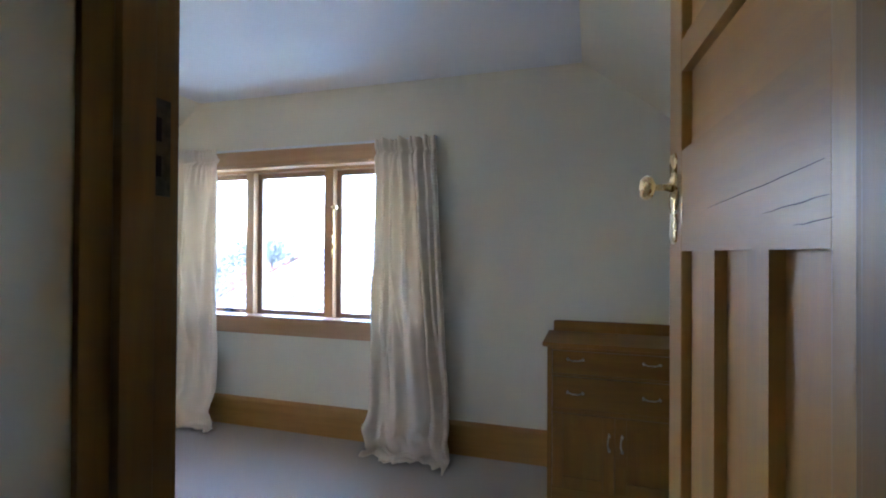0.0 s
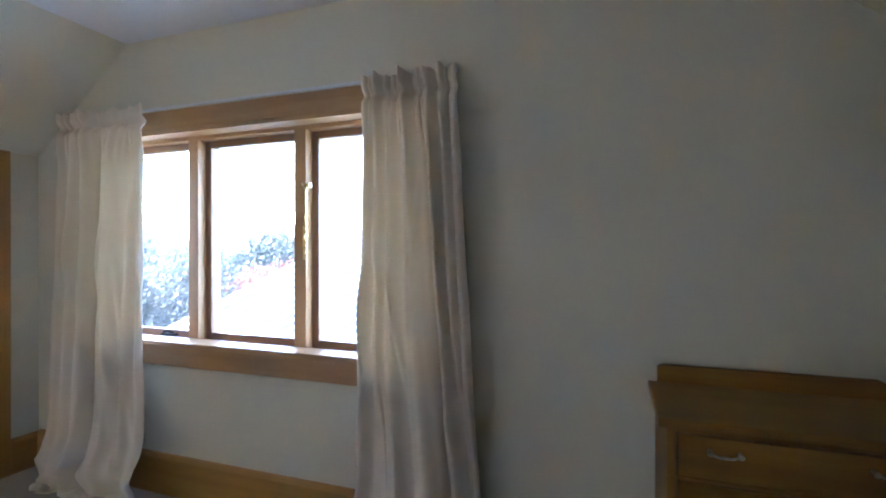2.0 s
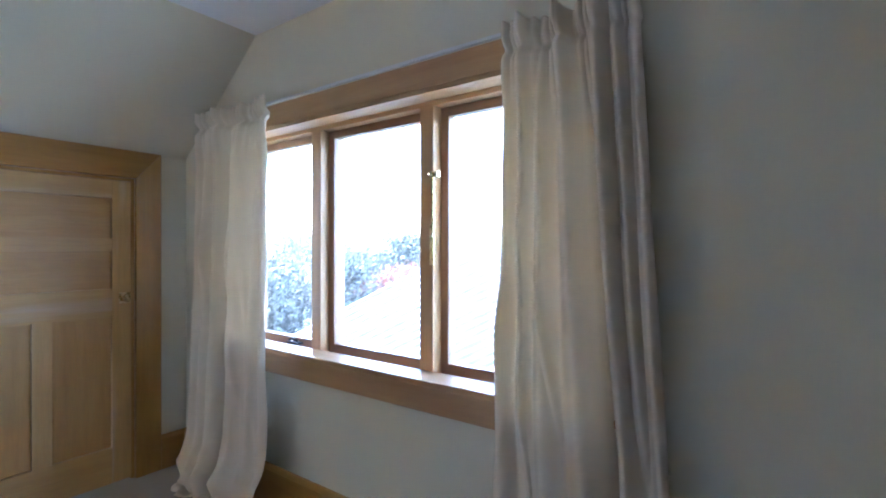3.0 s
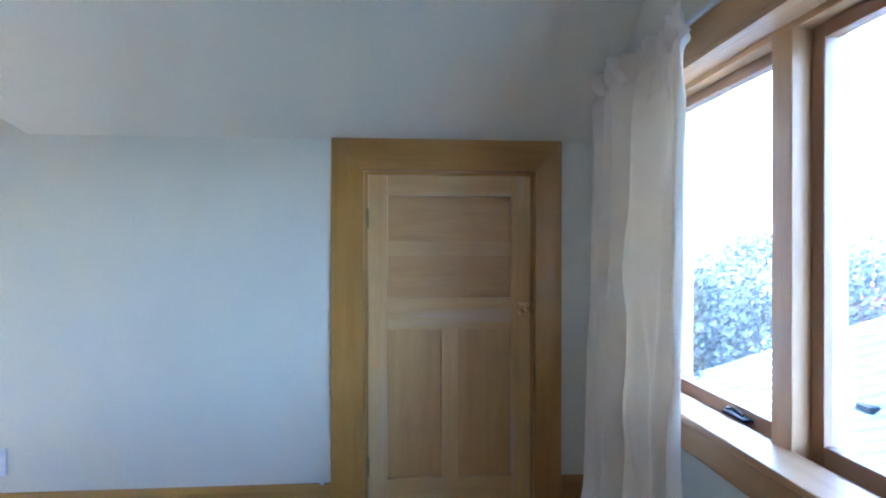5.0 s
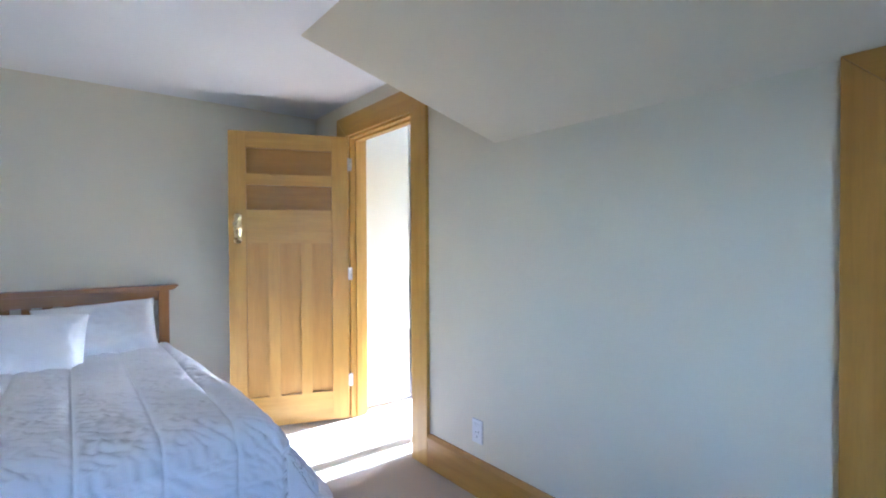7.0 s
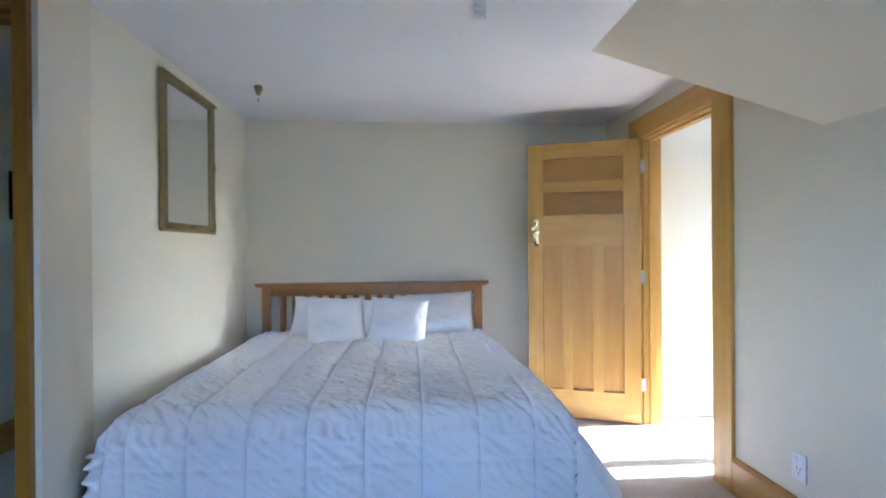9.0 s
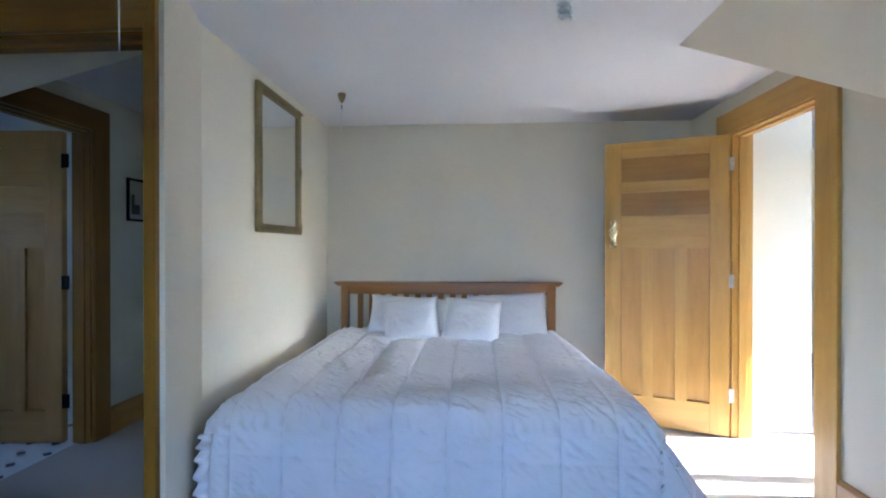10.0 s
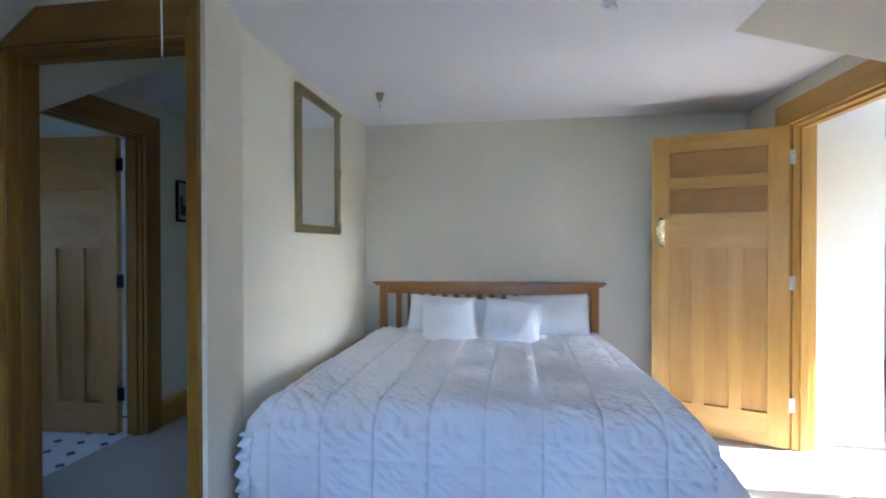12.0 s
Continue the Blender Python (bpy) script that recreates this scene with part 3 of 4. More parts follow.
def curtain(name, top, bottom, z_top, seed, pleats, gathers, folds, label, puddle):
    """A floor-length curtain: pinch-pleated heading, a few large folds that drift and open on the way down, hem heaped on the floor.
    top, bottom: (x0, x1); folds: across at the heading, across at the hem, half width there and here, depth, first height, last height."""
    rnd = random.Random(seed)
    nu, nv = 250, 190
    pinches = [(n + 0.5 + rnd.uniform(-0.16, 0.16)) / pleats for n in range(pleats)]
    drag = [(rnd.uniform(0.05, 0.95), rnd.uniform(-0.6, 0.6), rnd.uniform(0.016, 0.036), rnd.uniform(0.4, 1.0), rnd.uniform(0.10, 0.72), rnd.uniform(0.16, 0.34)) for n in range(18)]
    bm = bmesh.new()
    rows = []
    for j in range(nv + 1):
        v = j / nv                      # 0 at the heading, 1 at the hem
        drop = min(1.0, v / 0.93)       # the last part of the cloth lies on the floor
        heap = smooth(0.93, 1.0, v)
        belly = math.exp(-((v - 0.875) / 0.055) ** 2)
        head = 1 - smooth(0.02, 0.17, v)
        gather = 1 - smooth(0.035, 0.075, v)
        row = []
        for i in range(nu + 1):
            u = i / nu
            wob = u + 0.020 * noise.noise(Vector((u * 3.0, v * 3.2, seed))) * smooth(0.05, 0.4, v)
            y = 0.0
            for at, to, w0, w1, deep_by, start, end in folds:
                on = smooth(start, start + 0.16, v) * (1 - smooth(end, end + 0.16, v))
                d = (wob - (at + (to - at) * drop)) / (w0 + (w1 - w0) * drop)
                if on > 0 and abs(d) < 3.2:
                    y -= 1.1 * on * deep_by * math.exp(-d * d)
            for at, lean, half, deep_by, start, length in drag:
                f = (v - start) / length
                if 0 < f < 1:
                    d = (wob - at - lean * (v - start)) / half
                    if abs(d) < 3:
                        y -= 0.019 * deep_by * math.sin(f * math.pi) * math.exp(-d * d)
            pinch = 0.0
            lift = 0.0
            for at in pinches:
                d = (u - at) * pleats
                if abs(d) < 0.6:
                    # three fingers pinched together under the heading, fanning out above and below it
                    body = math.exp(-(d / (0.17 + 1.0 * max(0.0, v - 0.045) * (1 - head * 0.2))) ** 2)
                    pinch += body * (0.66 + 0.34 * math.cos(d * 2 * math.pi / 0.125) * (0.25 + 0.75 * gather))
                    lift += math.exp(-(d / 0.2) ** 2) * (0.6 + 0.4 * math.cos(d * 2 * math.pi / 0.125))
            ruffle = 0.5 + 0.5 * math.cos(2 * math.pi * (u * gathers + 0.9 * noise.noise(Vector((u * 6, seed, 0.0)))))
            ruffle *= 0.7 + 0.6 * noise.noise(Vector((u * 9, 3.0, seed)))
            y -= 0.024 * ruffle * (1 - smooth(0.05, 0.15, v)) * (1 - 0.55 * math.exp(-((v - 0.042) / 0.010) ** 2))
            y += 0.018 * math.exp(-((v - 0.042) / 0.010) ** 2)
            y -= 0.030 * pinch * head * (1 - 0.25 * math.exp(-((v - 0.045) / 0.015) ** 2))
            y -= 0.020 * noise.noise(Vector((u * 2.6, v * 2.0, seed + 2.0))) * smooth(0.1, 0.6, v)
            y -= 0.0045 * noise.noise(Vector((u * 15 - 3 * v, v * 9.0, seed + 5)))
            x0 = top[0] + (bottom[0] - top[0]) * drop ** 1.2
            x1 = top[1] + (bottom[1] - top[1]) * drop ** 1.2
            x = x0 + (x1 - x0) * u
            x += 0.010 * noise.noise(Vector((u * 4, v * 4, seed * 3.1))) * smooth(0.2, 0.9, v)
            crump = 1 - 2.4 * abs(noise.noise(Vector((u * 5.0, v * 15, seed + 9))))
            lump = noise.noise(Vector((u * 4.2, v * 5, seed + 14)))
            y -= belly * (puddle * 0.42 * (1.0 + lump) + 0.022 * crump)
            low = smooth(0.80, 0.95, v)
            y -= low * 0.022 * crump
            z = z_top * (1 - drop) + 0.008
            z += low * (1 - heap) * 0.035 * crump + 0.045 * belly * lump
            y -= heap * puddle * (0.75 + 1.1 * noise.noise(Vector((u * 5.5, 1.0, seed + 3))) + 0.35 * noise.noise(Vector((u * 16, 1.0, seed + 3))))
            z += heap * 0.030 * max(0.0, 0.4 + noise.noise(Vector((u * 9, v * 25, seed + 6)))) * (1 - 0.6 * smooth(0.985, 1.0, v))
            x += heap * 0.035 * noise.noise(Vector((u * 7 + 3, v * 12, seed + 2)))
            if v < 0.03:
                z += (0.003 * lift + 0.012 * ruffle - 0.012 + 0.006 * noise.noise(Vector((u * 12, 0, seed)))) * (1 - v / 0.03)
            row.append(bm.verts.new((x, min(YN - 0.068 + y - 0.030 * drop, YN - 0.030), max(z, 0.007))))
        rows.append(row)
    for a, b in zip(rows, rows[1:]):
        for i in range(nu):
            bm.faces.new((a[i], a[i + 1], b[i + 1], b[i]))
    ob = part(name, bm, curtain_cloth, None, "", True)
    tagged(ob, label, "curtain", "window curtains")
    ob.modifiers.new("cloth", "SOLIDIFY").thickness = 0.003
    return ob


curtain("curtain", (-3.020, -2.432), (-3.085, -2.395), 1.880, 3, 4, 17,
        [(0.05, 0.06, 0.045, 0.07, 0.050, -1, 2), (0.22, 0.19, 0.040, 0.06, 0.055, -1, 2), (0.37, 0.33, 0.035, 0.055, 0.060, -1, 2), (0.455, 0.43, 0.022, 0.032, -0.045, 0.05, 2),
         (0.62, 0.62, 0.10, 0.17, 0.060, 0.0, 2), (0.85, 0.80, 0.035, 0.05, 0.035, 0.12, 0.75), (0.975, 0.97, 0.035, 0.05, 0.050, -1, 2)],
        "cream calico curtain with pinch-pleated heading, hem heaped on the carpet", 0.085)
curtain("curtain", (-1.262, -0.885), (-1.295, -0.760), 1.868, 8, 4, 13,
        [(0.03, 0.05, 0.045, 0.05, 0.040, -1, 2), (0.17, 0.20, 0.045, 0.06, 0.050, -1, 0.55), (0.30, 0.36, 0.040, 0.10, 0.060, 0.0, 2), (0.46, 0.62, 0.040, 0.11, 0.060, -1, 2),
         (0.60, 0.77, 0.022, 0.028, -0.032, 0.05, 0.8), (0.70, 0.86, 0.040, 0.05, 0.065, -1, 2), (0.84, 0.93, 0.030, 0.03, 0.045, -1, 0.5), (0.97, 0.98, 0.035, 0.04, 0.050, -1, 2)],
        "cream calico curtain drawn aside, hem spilling over the carpet", 0.12)
part_rail = part("curtain_rail", block(-3.06, -0.90, YN - 0.036, YN - 0.024, 1.872, 1.884, 0.002), plastic)
tagged(part_rail, "thin white curtain track above the window", "curtain rail")


# ---------------------------------------------------------------- chest of drawers
def bar_handle(name, parent, centre, upright=False, half=0.034):
    """A little drop bar between two knobs, standing out towards -y."""
    def p(a, y, c=0.0):
        return (centre[0] + c, centre[1] + y, centre[2] + a) if upright else (centre[0] + a, centre[1] + y, centre[2] + c)
    pieces = [tube([p(-half, -0.018, 0.004), p(-half * 0.4, -0.022, -0.002), p(half * 0.4, -0.022, -0.002), p(half, -0.018, 0.004)], 0.0038)]
    for s in (-1, 1):
        pieces.append(tube([p(s * half, 0.0, 0.004), p(s * half, -0.02, 0.004)], 0.0045))
        ball = lathe([(0.002, -0.007), (0.006, -0.004), (0.0075, 0), (0.006, 0.004), (0.002, 0.007)], 10)
        pieces.append(moved(ball, Matrix.Translation(p(s * half, -0.020, 0.004))))
    part(name, joined(*pieces), pale_metal, parent, "pale metal drop handle", True)


pale_metal = metal("pale cast metal", (0.62, 0.55, 0.44), 0.4, 0.15)
chest = empty_thing("chest_of_drawers", "dark stained timber chest with two drawers over two cupboard doors", "chest of drawers")
CX0, CX1, CY0, CY1, CT = -0.215, 0.395, 2.392, 2.755, 0.765
part("top", block(CX0 - 0.022, CX1 + 0.022, CY0 - 0.018, CY1, CT - 0.022, CT, 0.006), oak["x"], chest)
part("backboard", prism([(CX0 + 0.005, CT), (CX1 - 0.005, CT), (CX1 - 0.005, CT + 0.042), (CX1 - 0.012, CT + 0.052), (CX1 - 0.025, CT + 0.058), (CX0 + 0.018, CT + 0.058), (CX0 + 0.005, CT + 0.050)], "y", CY1 - 0.022, CY1 - 0.002, 0.003), oak["x"], chest)
part("side_panel", block(CX0, CX0 + 0.022, CY0, CY1 - 0.004, 0.0, CT - 0.022, 0.002), oak["z"], chest)
part("side_panel", block(CX1 - 0.022, CX1, CY0, CY1 - 0.004, 0.0, CT - 0.022, 0.002), oak["z"], chest)
part("back_panel", block(CX0 + 0.022, CX1 - 0.022, CY1 - 0.014, CY1 - 0.006, 0.05, CT - 0.022), oak["x"], chest)
for z0, z1 in ((0.0, 0.075), (0.432, 0.452), (0.606, 0.616), (0.728, 0.743)):
    part("rail", block(CX0 + 0.022, CX1 - 0.022, CY0 + 0.004, CY1 - 0.02, z0, z1, 0.002), oak["x"], chest)
for z0, z1, zh in ((0.619, 0.725, 0.688), (0.455, 0.603, 0.532)):
    d = part("drawer", block(CX0 + 0.025, CX1 - 0.025, CY0 - 0.002, CY0 + 0.30, z0, z1, 0.003), oak["x"], chest)
    for x in (-0.085, 0.246):
        bar_handle("handle", d, (x, CY0 - 0.002, zh))
cmid = (CX0 + CX1) / 2
for x0, x1, xh in ((CX0 + 0.025, cmid - 0.0015, cmid - 0.028), (cmid + 0.0015, CX1 - 0.025, cmid + 0.028)):
    z0, z1 = 0.078, 0.429
    d = part("cupboard_door", joined(block(x0, x0 + 0.05, CY0, CY0 + 0.018, z0, z1, 0.002), block(x1 - 0.05, x1, CY0, CY0 + 0.018, z0, z1, 0.002),
             block(x0 + 0.05, x1 - 0.05, CY0, CY0 + 0.018, z0, z0 + 0.055, 0.002), block(x0 + 0.05, x1 - 0.05, CY0, CY0 + 0.018, z1 - 0.055, z1, 0.002),
             block(x0 + 0.046, x1 - 0.046, CY0 + 0.007, CY0 + 0.015, z0 + 0.05, z1 - 0.05)), oak["z"], chest)
    bar_handle("handle", d, (xh, CY0, 0.318), True, 0.034)


# ---------------------------------------------------------------- bed
BX0, BX1, BY0, BY1 = -2.315, -0.615, -1.665, 0.25    # frame and mattress
bed = empty_thing("bed", "double bed with a slatted reddish timber headboard against the wall", "bed")
part("post", block(BX0, BX0 + 0.062, -1.672, -1.632, 0.0, 0.945, 0.004), red["z"], bed)
part("post", block(BX1 - 0.062, BX1, -1.672, -1.632, 0.0, 0.945, 0.004), red["z"], bed)
part("cap_rail", prism([(BX0 - 0.055, 0.972), (BX0 - 0.050, 0.978), (BX1 + 0.050, 0.978), (BX1 + 0.055, 0.972), (BX1 + 0.020, 0.945), (BX0 - 0.020, 0.945)], "y", -1.700, -1.612, 0.004), red["x"], bed, "moulded top rail of the headboard")
part("top_rail", block(BX0 + 0.062, BX1 - 0.062, -1.664, -1.640, 0.880, 0.945, 0.003), red["x"], bed)
part("bottom_rail", block(BX0 + 0.062, BX1 - 0.062, -1.664, -1.640, 0.34, 0.46, 0.003), red["x"], bed)
nsl = 17
gap = (BX1 - BX0 - 0.124) / nsl
slat_mesh = mesh_of("slat", block(-0.022, 0.022, -0.008, 0.008, -0.21, 0.21, 0.002), red["z"])
for i in range(nsl):
    if 0 < i < nsl:
        s = new("slat", slat_mesh)
        s.parent, s.location = bed, (BX0 + 0.062 + gap * i, -1.652, 0.67)
part("base", block(BX0 + 0.03, BX1 - 0.03, -1.63, BY1 - 0.08, 0.09, 0.30, 0.01), pillow_cloth, bed, "fabric covered bed base")
part("mattress", block(BX0 + 0.015, BX1 - 0.015, -1.63, BY1 - 0.055, 0.30, 0.535, 0.05), pillow_cloth, bed, "white mattress")
leg_mesh = mesh_of("leg", block(-0.03, 0.03, -0.03, 0.03, 0, 0.09, 0.005), oak["z"])
for x in (BX0 + 0.12, BX1 - 0.12):
    for y in (-1.45, 0.0):
        lg = new("leg", leg_mesh)
        lg.parent, lg.location = bed, (x, y, 0)


def quilt():
    """The comforter: stitched channels with creased puffs, rounded edges, hanging sides and foot."""
    bm = bmesh.new()
    hx, z_top = (BX1 - BX0) / 2 + 0.012, 0.598
    cx = (BX0 + BX1) / 2
    y_head, y_foot = -1.56, BY1 - 0.02
    nu, nv, R = 430, 360, 0.095
    drops = (0.40, 0.30)       # hanging lengths of the side towards the room, and of the side against the wall
    drop_foot = 0.46
    arc = R * math.pi / 2
    def fold(d, over):
        """Distance d along the cloth past the start of the rounded edge: outward and downward offsets."""
        if d <= 0:
            return d, 0.0
        if d < arc:
            a = d / R
            return R * math.sin(a), -R * (1 - math.cos(a))
        e = d - arc
        return R + over * e, -R - e * math.sqrt(max(0.1, 1 - over * over))
    su, sv = hx - R, (y_foot - R) - y_head
    p0, p1 = -(su + arc + drops[0]), su + arc + drops[1]
    length = sv + arc + drop_foot
    rows = []
    for j in range(nv + 1):
        q = j / nv * length
        row = []
        for i in range(nu + 1):
            p = p0 + (p1 - p0) * i / nu
            grow = min(1.0, max(0.0, (q - 0.1) / 1.2))
            ox, dz1 = fold(abs(p) - su - (0.07 * grow if p < 0 else 0.0), 0.50 * grow + 0.05 if p < 0 else 0.05)
            oy, dz2 = fold(q - sv, 0.10)
            x = cx + math.copysign(su + ox + (0.07 * grow if p < 0 else 0.0), p)
            y = y_head + sv + oy
            z = z_top + dz1 + dz2
            if dz1 < 0 and dz2 < 0:
                z = z_top + min(dz1, dz2) - 0.22 * min(-dz1, -dz2)
            lane = 1 - abs((p / 0.222 + 0.5) % 1 - 0.5) * 2
            lane = 1 - lane
            cross = abs((q / 0.50 + 0.13) % 1 - 0.5) * 2
            puff = 0.015 * (1 - math.exp(-(1 - lane) * 26)) * (1 - 0.45 * math.exp(-(1 - cross) * 26))
            crease = 1 - 2.2 * abs(noise.noise(Vector((p * 8 + 2.5 * q, q * 21 + p * 12, 1.0))))
            fine = 1 - 2.2 * abs(noise.noise(Vector((p * 19 - q * 5, q * 40 + p * 21, 5.0))))
            soft = noise.noise(Vector((p * 2.2, q * 2.4, 3.0)))
            top_here = 1.0 if dz2 > -R else 0.45
            wr = (0.0118 * crease + 0.0076 * fine) * top_here * (0.35 + 0.65 * (1 - math.exp(-(1 - lane) * 5))) + 0.012 * soft
            h = puff + wr
            hang = max(0.0, min(1.0, (-dz1 - R) / 0.25)), max(0.0, min(1.0, (-dz2 - R) / 0.25))
            if dz1 < -R * 0.6:
                x += math.copysign(h + 0.022 * hang[0] * math.sin(q * 9.5 + 1.5 * math.sin(q * 3)), p)
            elif dz2 < -R * 0.6:
                y += h
            else:
                z += h
            if dz2 < -R * 0.6:
                y += 0.018 * hang[1] * math.sin(p * 8.0 + 1.3 * math.sin(p * 4 + 1))
            limit = XM - 0.010 - max(0.0, y - 0.09) * 0.31
            row.append(bm.verts.new((min(x, limit), y, max(z, 0.03))))
        rows.append(row)
    for a, b in zip(rows, rows[1:]):
        for i in range(nu):
            bm.faces.new((a[i], a[i + 1], b[i + 1], b[i]))
    ob = empty_thing("comforter", "white quilted comforter spread over the bed, gently wrinkled", "comforter")
    cover = part("cover", bm, bedding, ob, "", True)
    sol = cover.modifiers.new("wadding", "SOLIDIFY")
    sol.thickness, sol.offset = 0.008, 0
    fr = bmesh.new()
    strip = []
    for j in range(121):
        v = j / 120
        z = 0.50 - 0.46 * v
        amp = 0.013 * math.sin(v * 58 + 2 * math.sin(v * 9))
        strip.append([fr.verts.new((-0.628 + 0.010 * math.sin(v * 5) + w * (0.050 + 0.3 * amp), y_foot + 0.035 + 0.045 * v + amp * w + 0.01 * w, z)) for w in (0.0, 0.35, 0.7, 1.0)])
    for a, b in zip(strip, strip[1:]):
        for i in range(3):
            fr.faces.new((a[i], a[i + 1], b[i + 1], b[i]))
    fob = part("frill", fr, bedding, ob, "gathered frill along the edge", True)
    fob.modifiers.new("cloth", "SOLIDIFY").thickness = 0.004
    return ob


quilt()


def pillow(name, m, w, h, t, label, category, seed, group):
    """A plump pillow, w by h, t thick, with pinched corners and creases."""
    bm = bmesh.new()
    n = 34
    for side in (1, -1):
        grid = []
        for j in range(n + 1):
            row = []
            for i in range(n + 1):
                u, v = i / n * 2 - 1, j / n * 2 - 1
                fat = (max(0.0, 1 - u ** 4) * max(0.0, 1 - v ** 4)) ** 0.55
                pull = 1 - 0.055 * (1 - abs(u) ** 3) * abs(v) ** 3
                pull2 = 1 - 0.055 * (1 - abs(v) ** 3) * abs(u) ** 3
                crease = 0.006 * noise.noise(Vector((u * 3 + seed, v * 3, side * 2.0))) + 0.005 * noise.noise(Vector((u * 9, v * 7 + seed, side)))
                row.append(bm.verts.new((u * w / 2 * pull2, side * (t / 2 * fat + crease * fat), v * h / 2 * pull)))
            grid.append(row)
        for a, b in zip(grid, grid[1:]):
            for i in range(n):
                bm.faces.new((a[i], a[i + 1], b[i + 1], b[i]) if side < 0 else (a[i], b[i], b[i + 1], a[i + 1]))
    bmesh.ops.remove_doubles(bm, verts=bm.verts, dist=0.0008)
    ob = part(name, bm, pillow_cloth, None, "", True)
    ob.matrix_world = m
    return tagged(ob, label, category, group)


pillow("pillow", pose(-1.185, -1.47, 0.725, 30, -4, 3), 0.61, 0.33, 0.15, "white pillow leaning on the headboard, behind a cushion", "pillow", 2, "pillows on the bed")
pillow("pillow", pose(-1.925, -1.47, 0.740, 28, 3, -2), 0.60, 0.35, 0.16, "white pillow leaning on the headboard beside the bed post", "pillow", 5, "pillows on the bed")
pillow("cushion", pose(-1.235, -1.25, 0.728, 30, 5, 5), 0.41, 0.345, 0.16, "square white cushion leaning on a pillow", "cushion", 9, "cushions on the bed")
pillow("cushion", pose(-1.665, -1.26, 0.728, 30, -4, -4), 0.41, 0.345, 0.16, "square white cushion leaning between the pillows", "cushion", 12, "cushions on the bed")


# ---------------------------------------------------------------- mirror and ceiling fittings
mirror = empty_thing("wall_mirror", "tall mirror in an aged gilt frame beside the bed", "mirror")
MY0, MY1, MZ0, MZ1, MW = -1.055, -0.41, 1.338, 2.172, 0.050
X = XM
def frame_bar(pts):
    part("frame", prism(pts, "x", X - 0.030, X - 0.004, 0.006), gilt, mirror)
frame_bar([(MY0, MZ0), (MY1, MZ0), (MY1 - MW, MZ0 + MW), (MY0 + MW, MZ0 + MW)])
frame_bar([(MY0, MZ1), (MY1, MZ1), (MY1 - MW, MZ1 - MW), (MY0 + MW, MZ1 - MW)])
frame_bar([(MY0, MZ0), (MY0, MZ1), (MY0 + MW, MZ1 - MW), (MY0 + MW, MZ0 + MW)])
frame_bar([(MY1, MZ0), (MY1, MZ1), (MY1 - MW, MZ1 - MW), (MY1 - MW, MZ0 + MW)])
part("glass", block(X - 0.016, X - 0.006, MY0 + MW - 0.004, MY1 - MW + 0.004, MZ0 + MW - 0.004, MZ1 - MW + 0.004), silver, mirror, "silvered mirror glass")
def ornament(y, z, upright):
    """A little raised leaf scroll."""
    pieces = []
    for k in range(-3, 4):
        r = 0.011 * (1 - abs(k) / 5)
        b = lathe([(0.001, -r), (r * 0.7, -r * 0.6), (r, 0), (r * 0.7, r * 0.6), (0.001, r)], 8)
        o = 0.016 * k
        pieces.append(moved(b, Matrix.Translation((X - 0.033, y + (0 if upright else o), z + (o if upright else 0)))))
    part("ornament", joined(*pieces), gilt, mirror, "", True)
for y, z, up in ((MY0 + 0.02, MZ0 + 0.05, True), (MY1 - 0.02, MZ0 + 0.05, True), (MY0 + 0.05, MZ0 + 0.02, False), (MY1 - 0.05, MZ0 + 0.02, False), ((MY0 + MY1) / 2, MZ0 + 0.03, False),
                 (MY0 + 0.02, (MZ0 + MZ1) / 2, True), (MY1 - 0.02, (MZ0 + MZ1) / 2, True), ((MY0 + MY1) / 2, MZ1 - 0.03, False), (MY1 - 0.03, MZ1 - 0.02, False), (MY0 + 0.03, MZ1 - 0.02, False)):
    ornament(y, z, up)

pull = empty_thing("pull_switch", "aged brass ceiling pull switch with a thin cord above the bed", "light switch", Matrix.Translation((-0.830, -0.90, ZC)))
part("body", moved(lathe([(0.024, 0), (0.026, -0.008), (0.022, -0.022), (0.020, -0.034), (0.012, -0.048), (0.006, -0.058)][::-1], 20), Matrix.Identity(4)), gilt, pull, "", True)
part("cord", tube([(0, 0, -0.055), (0.001, 0, -0.12), (0, 0.001, -0.25)], 0.0026, 6), plastic, pull)
part("toggle", moved(lathe([(0.003, -0.012), (0.0045, 0), (0.003, 0.012)], 10), Matrix.Translation((0, 0, -0.085))), gilt, pull)

lamp = empty_thing("ceiling_lamp", "bare spiral energy-saving bulb hanging from the ceiling", "ceiling lamp", Matrix.Translation((-2.015, 0.345, ZC)))
part("rose", lathe([(0.004, -0.022), (0.022, -0.020), (0.036, -0.010), (0.038, 0.0)], 24), plastic, lamp, "", True)
part("cap", lathe([(0.016, -0.070), (0.019, -0.064), (0.019, -0.030), (0.012, -0.020)], 20), plastic, lamp, "", True)
spiral = []
for i in range(76):
    a = i / 75
    ang = a * 2 * math.pi * 3.5
    rr = 0.020 + 0.003 * math.sin(a * math.pi)
    spiral.append((rr * math.cos(ang), rr * math.sin(ang), -0.075 - 0.080 * a))
part("tube", tube(spiral, 0.0062, 8), plastic, lamp, "white spiral glass tube", True)

cord = empty_thing("light_pull", "white pull cord hanging from the ceiling beside the entrance door", "light pull", Matrix.Translation((-0.612, 0.75, ZC)))
part("string", tube([(0, 0, 0), (0.002, 0, -0.2), (0, 0, -0.395)], 0.0024, 6), plastic, cord)
part("cap", lathe([(0.004, -0.012), (0.014, -0.008), (0.015, 0)], 14), plastic, cord, "", True)

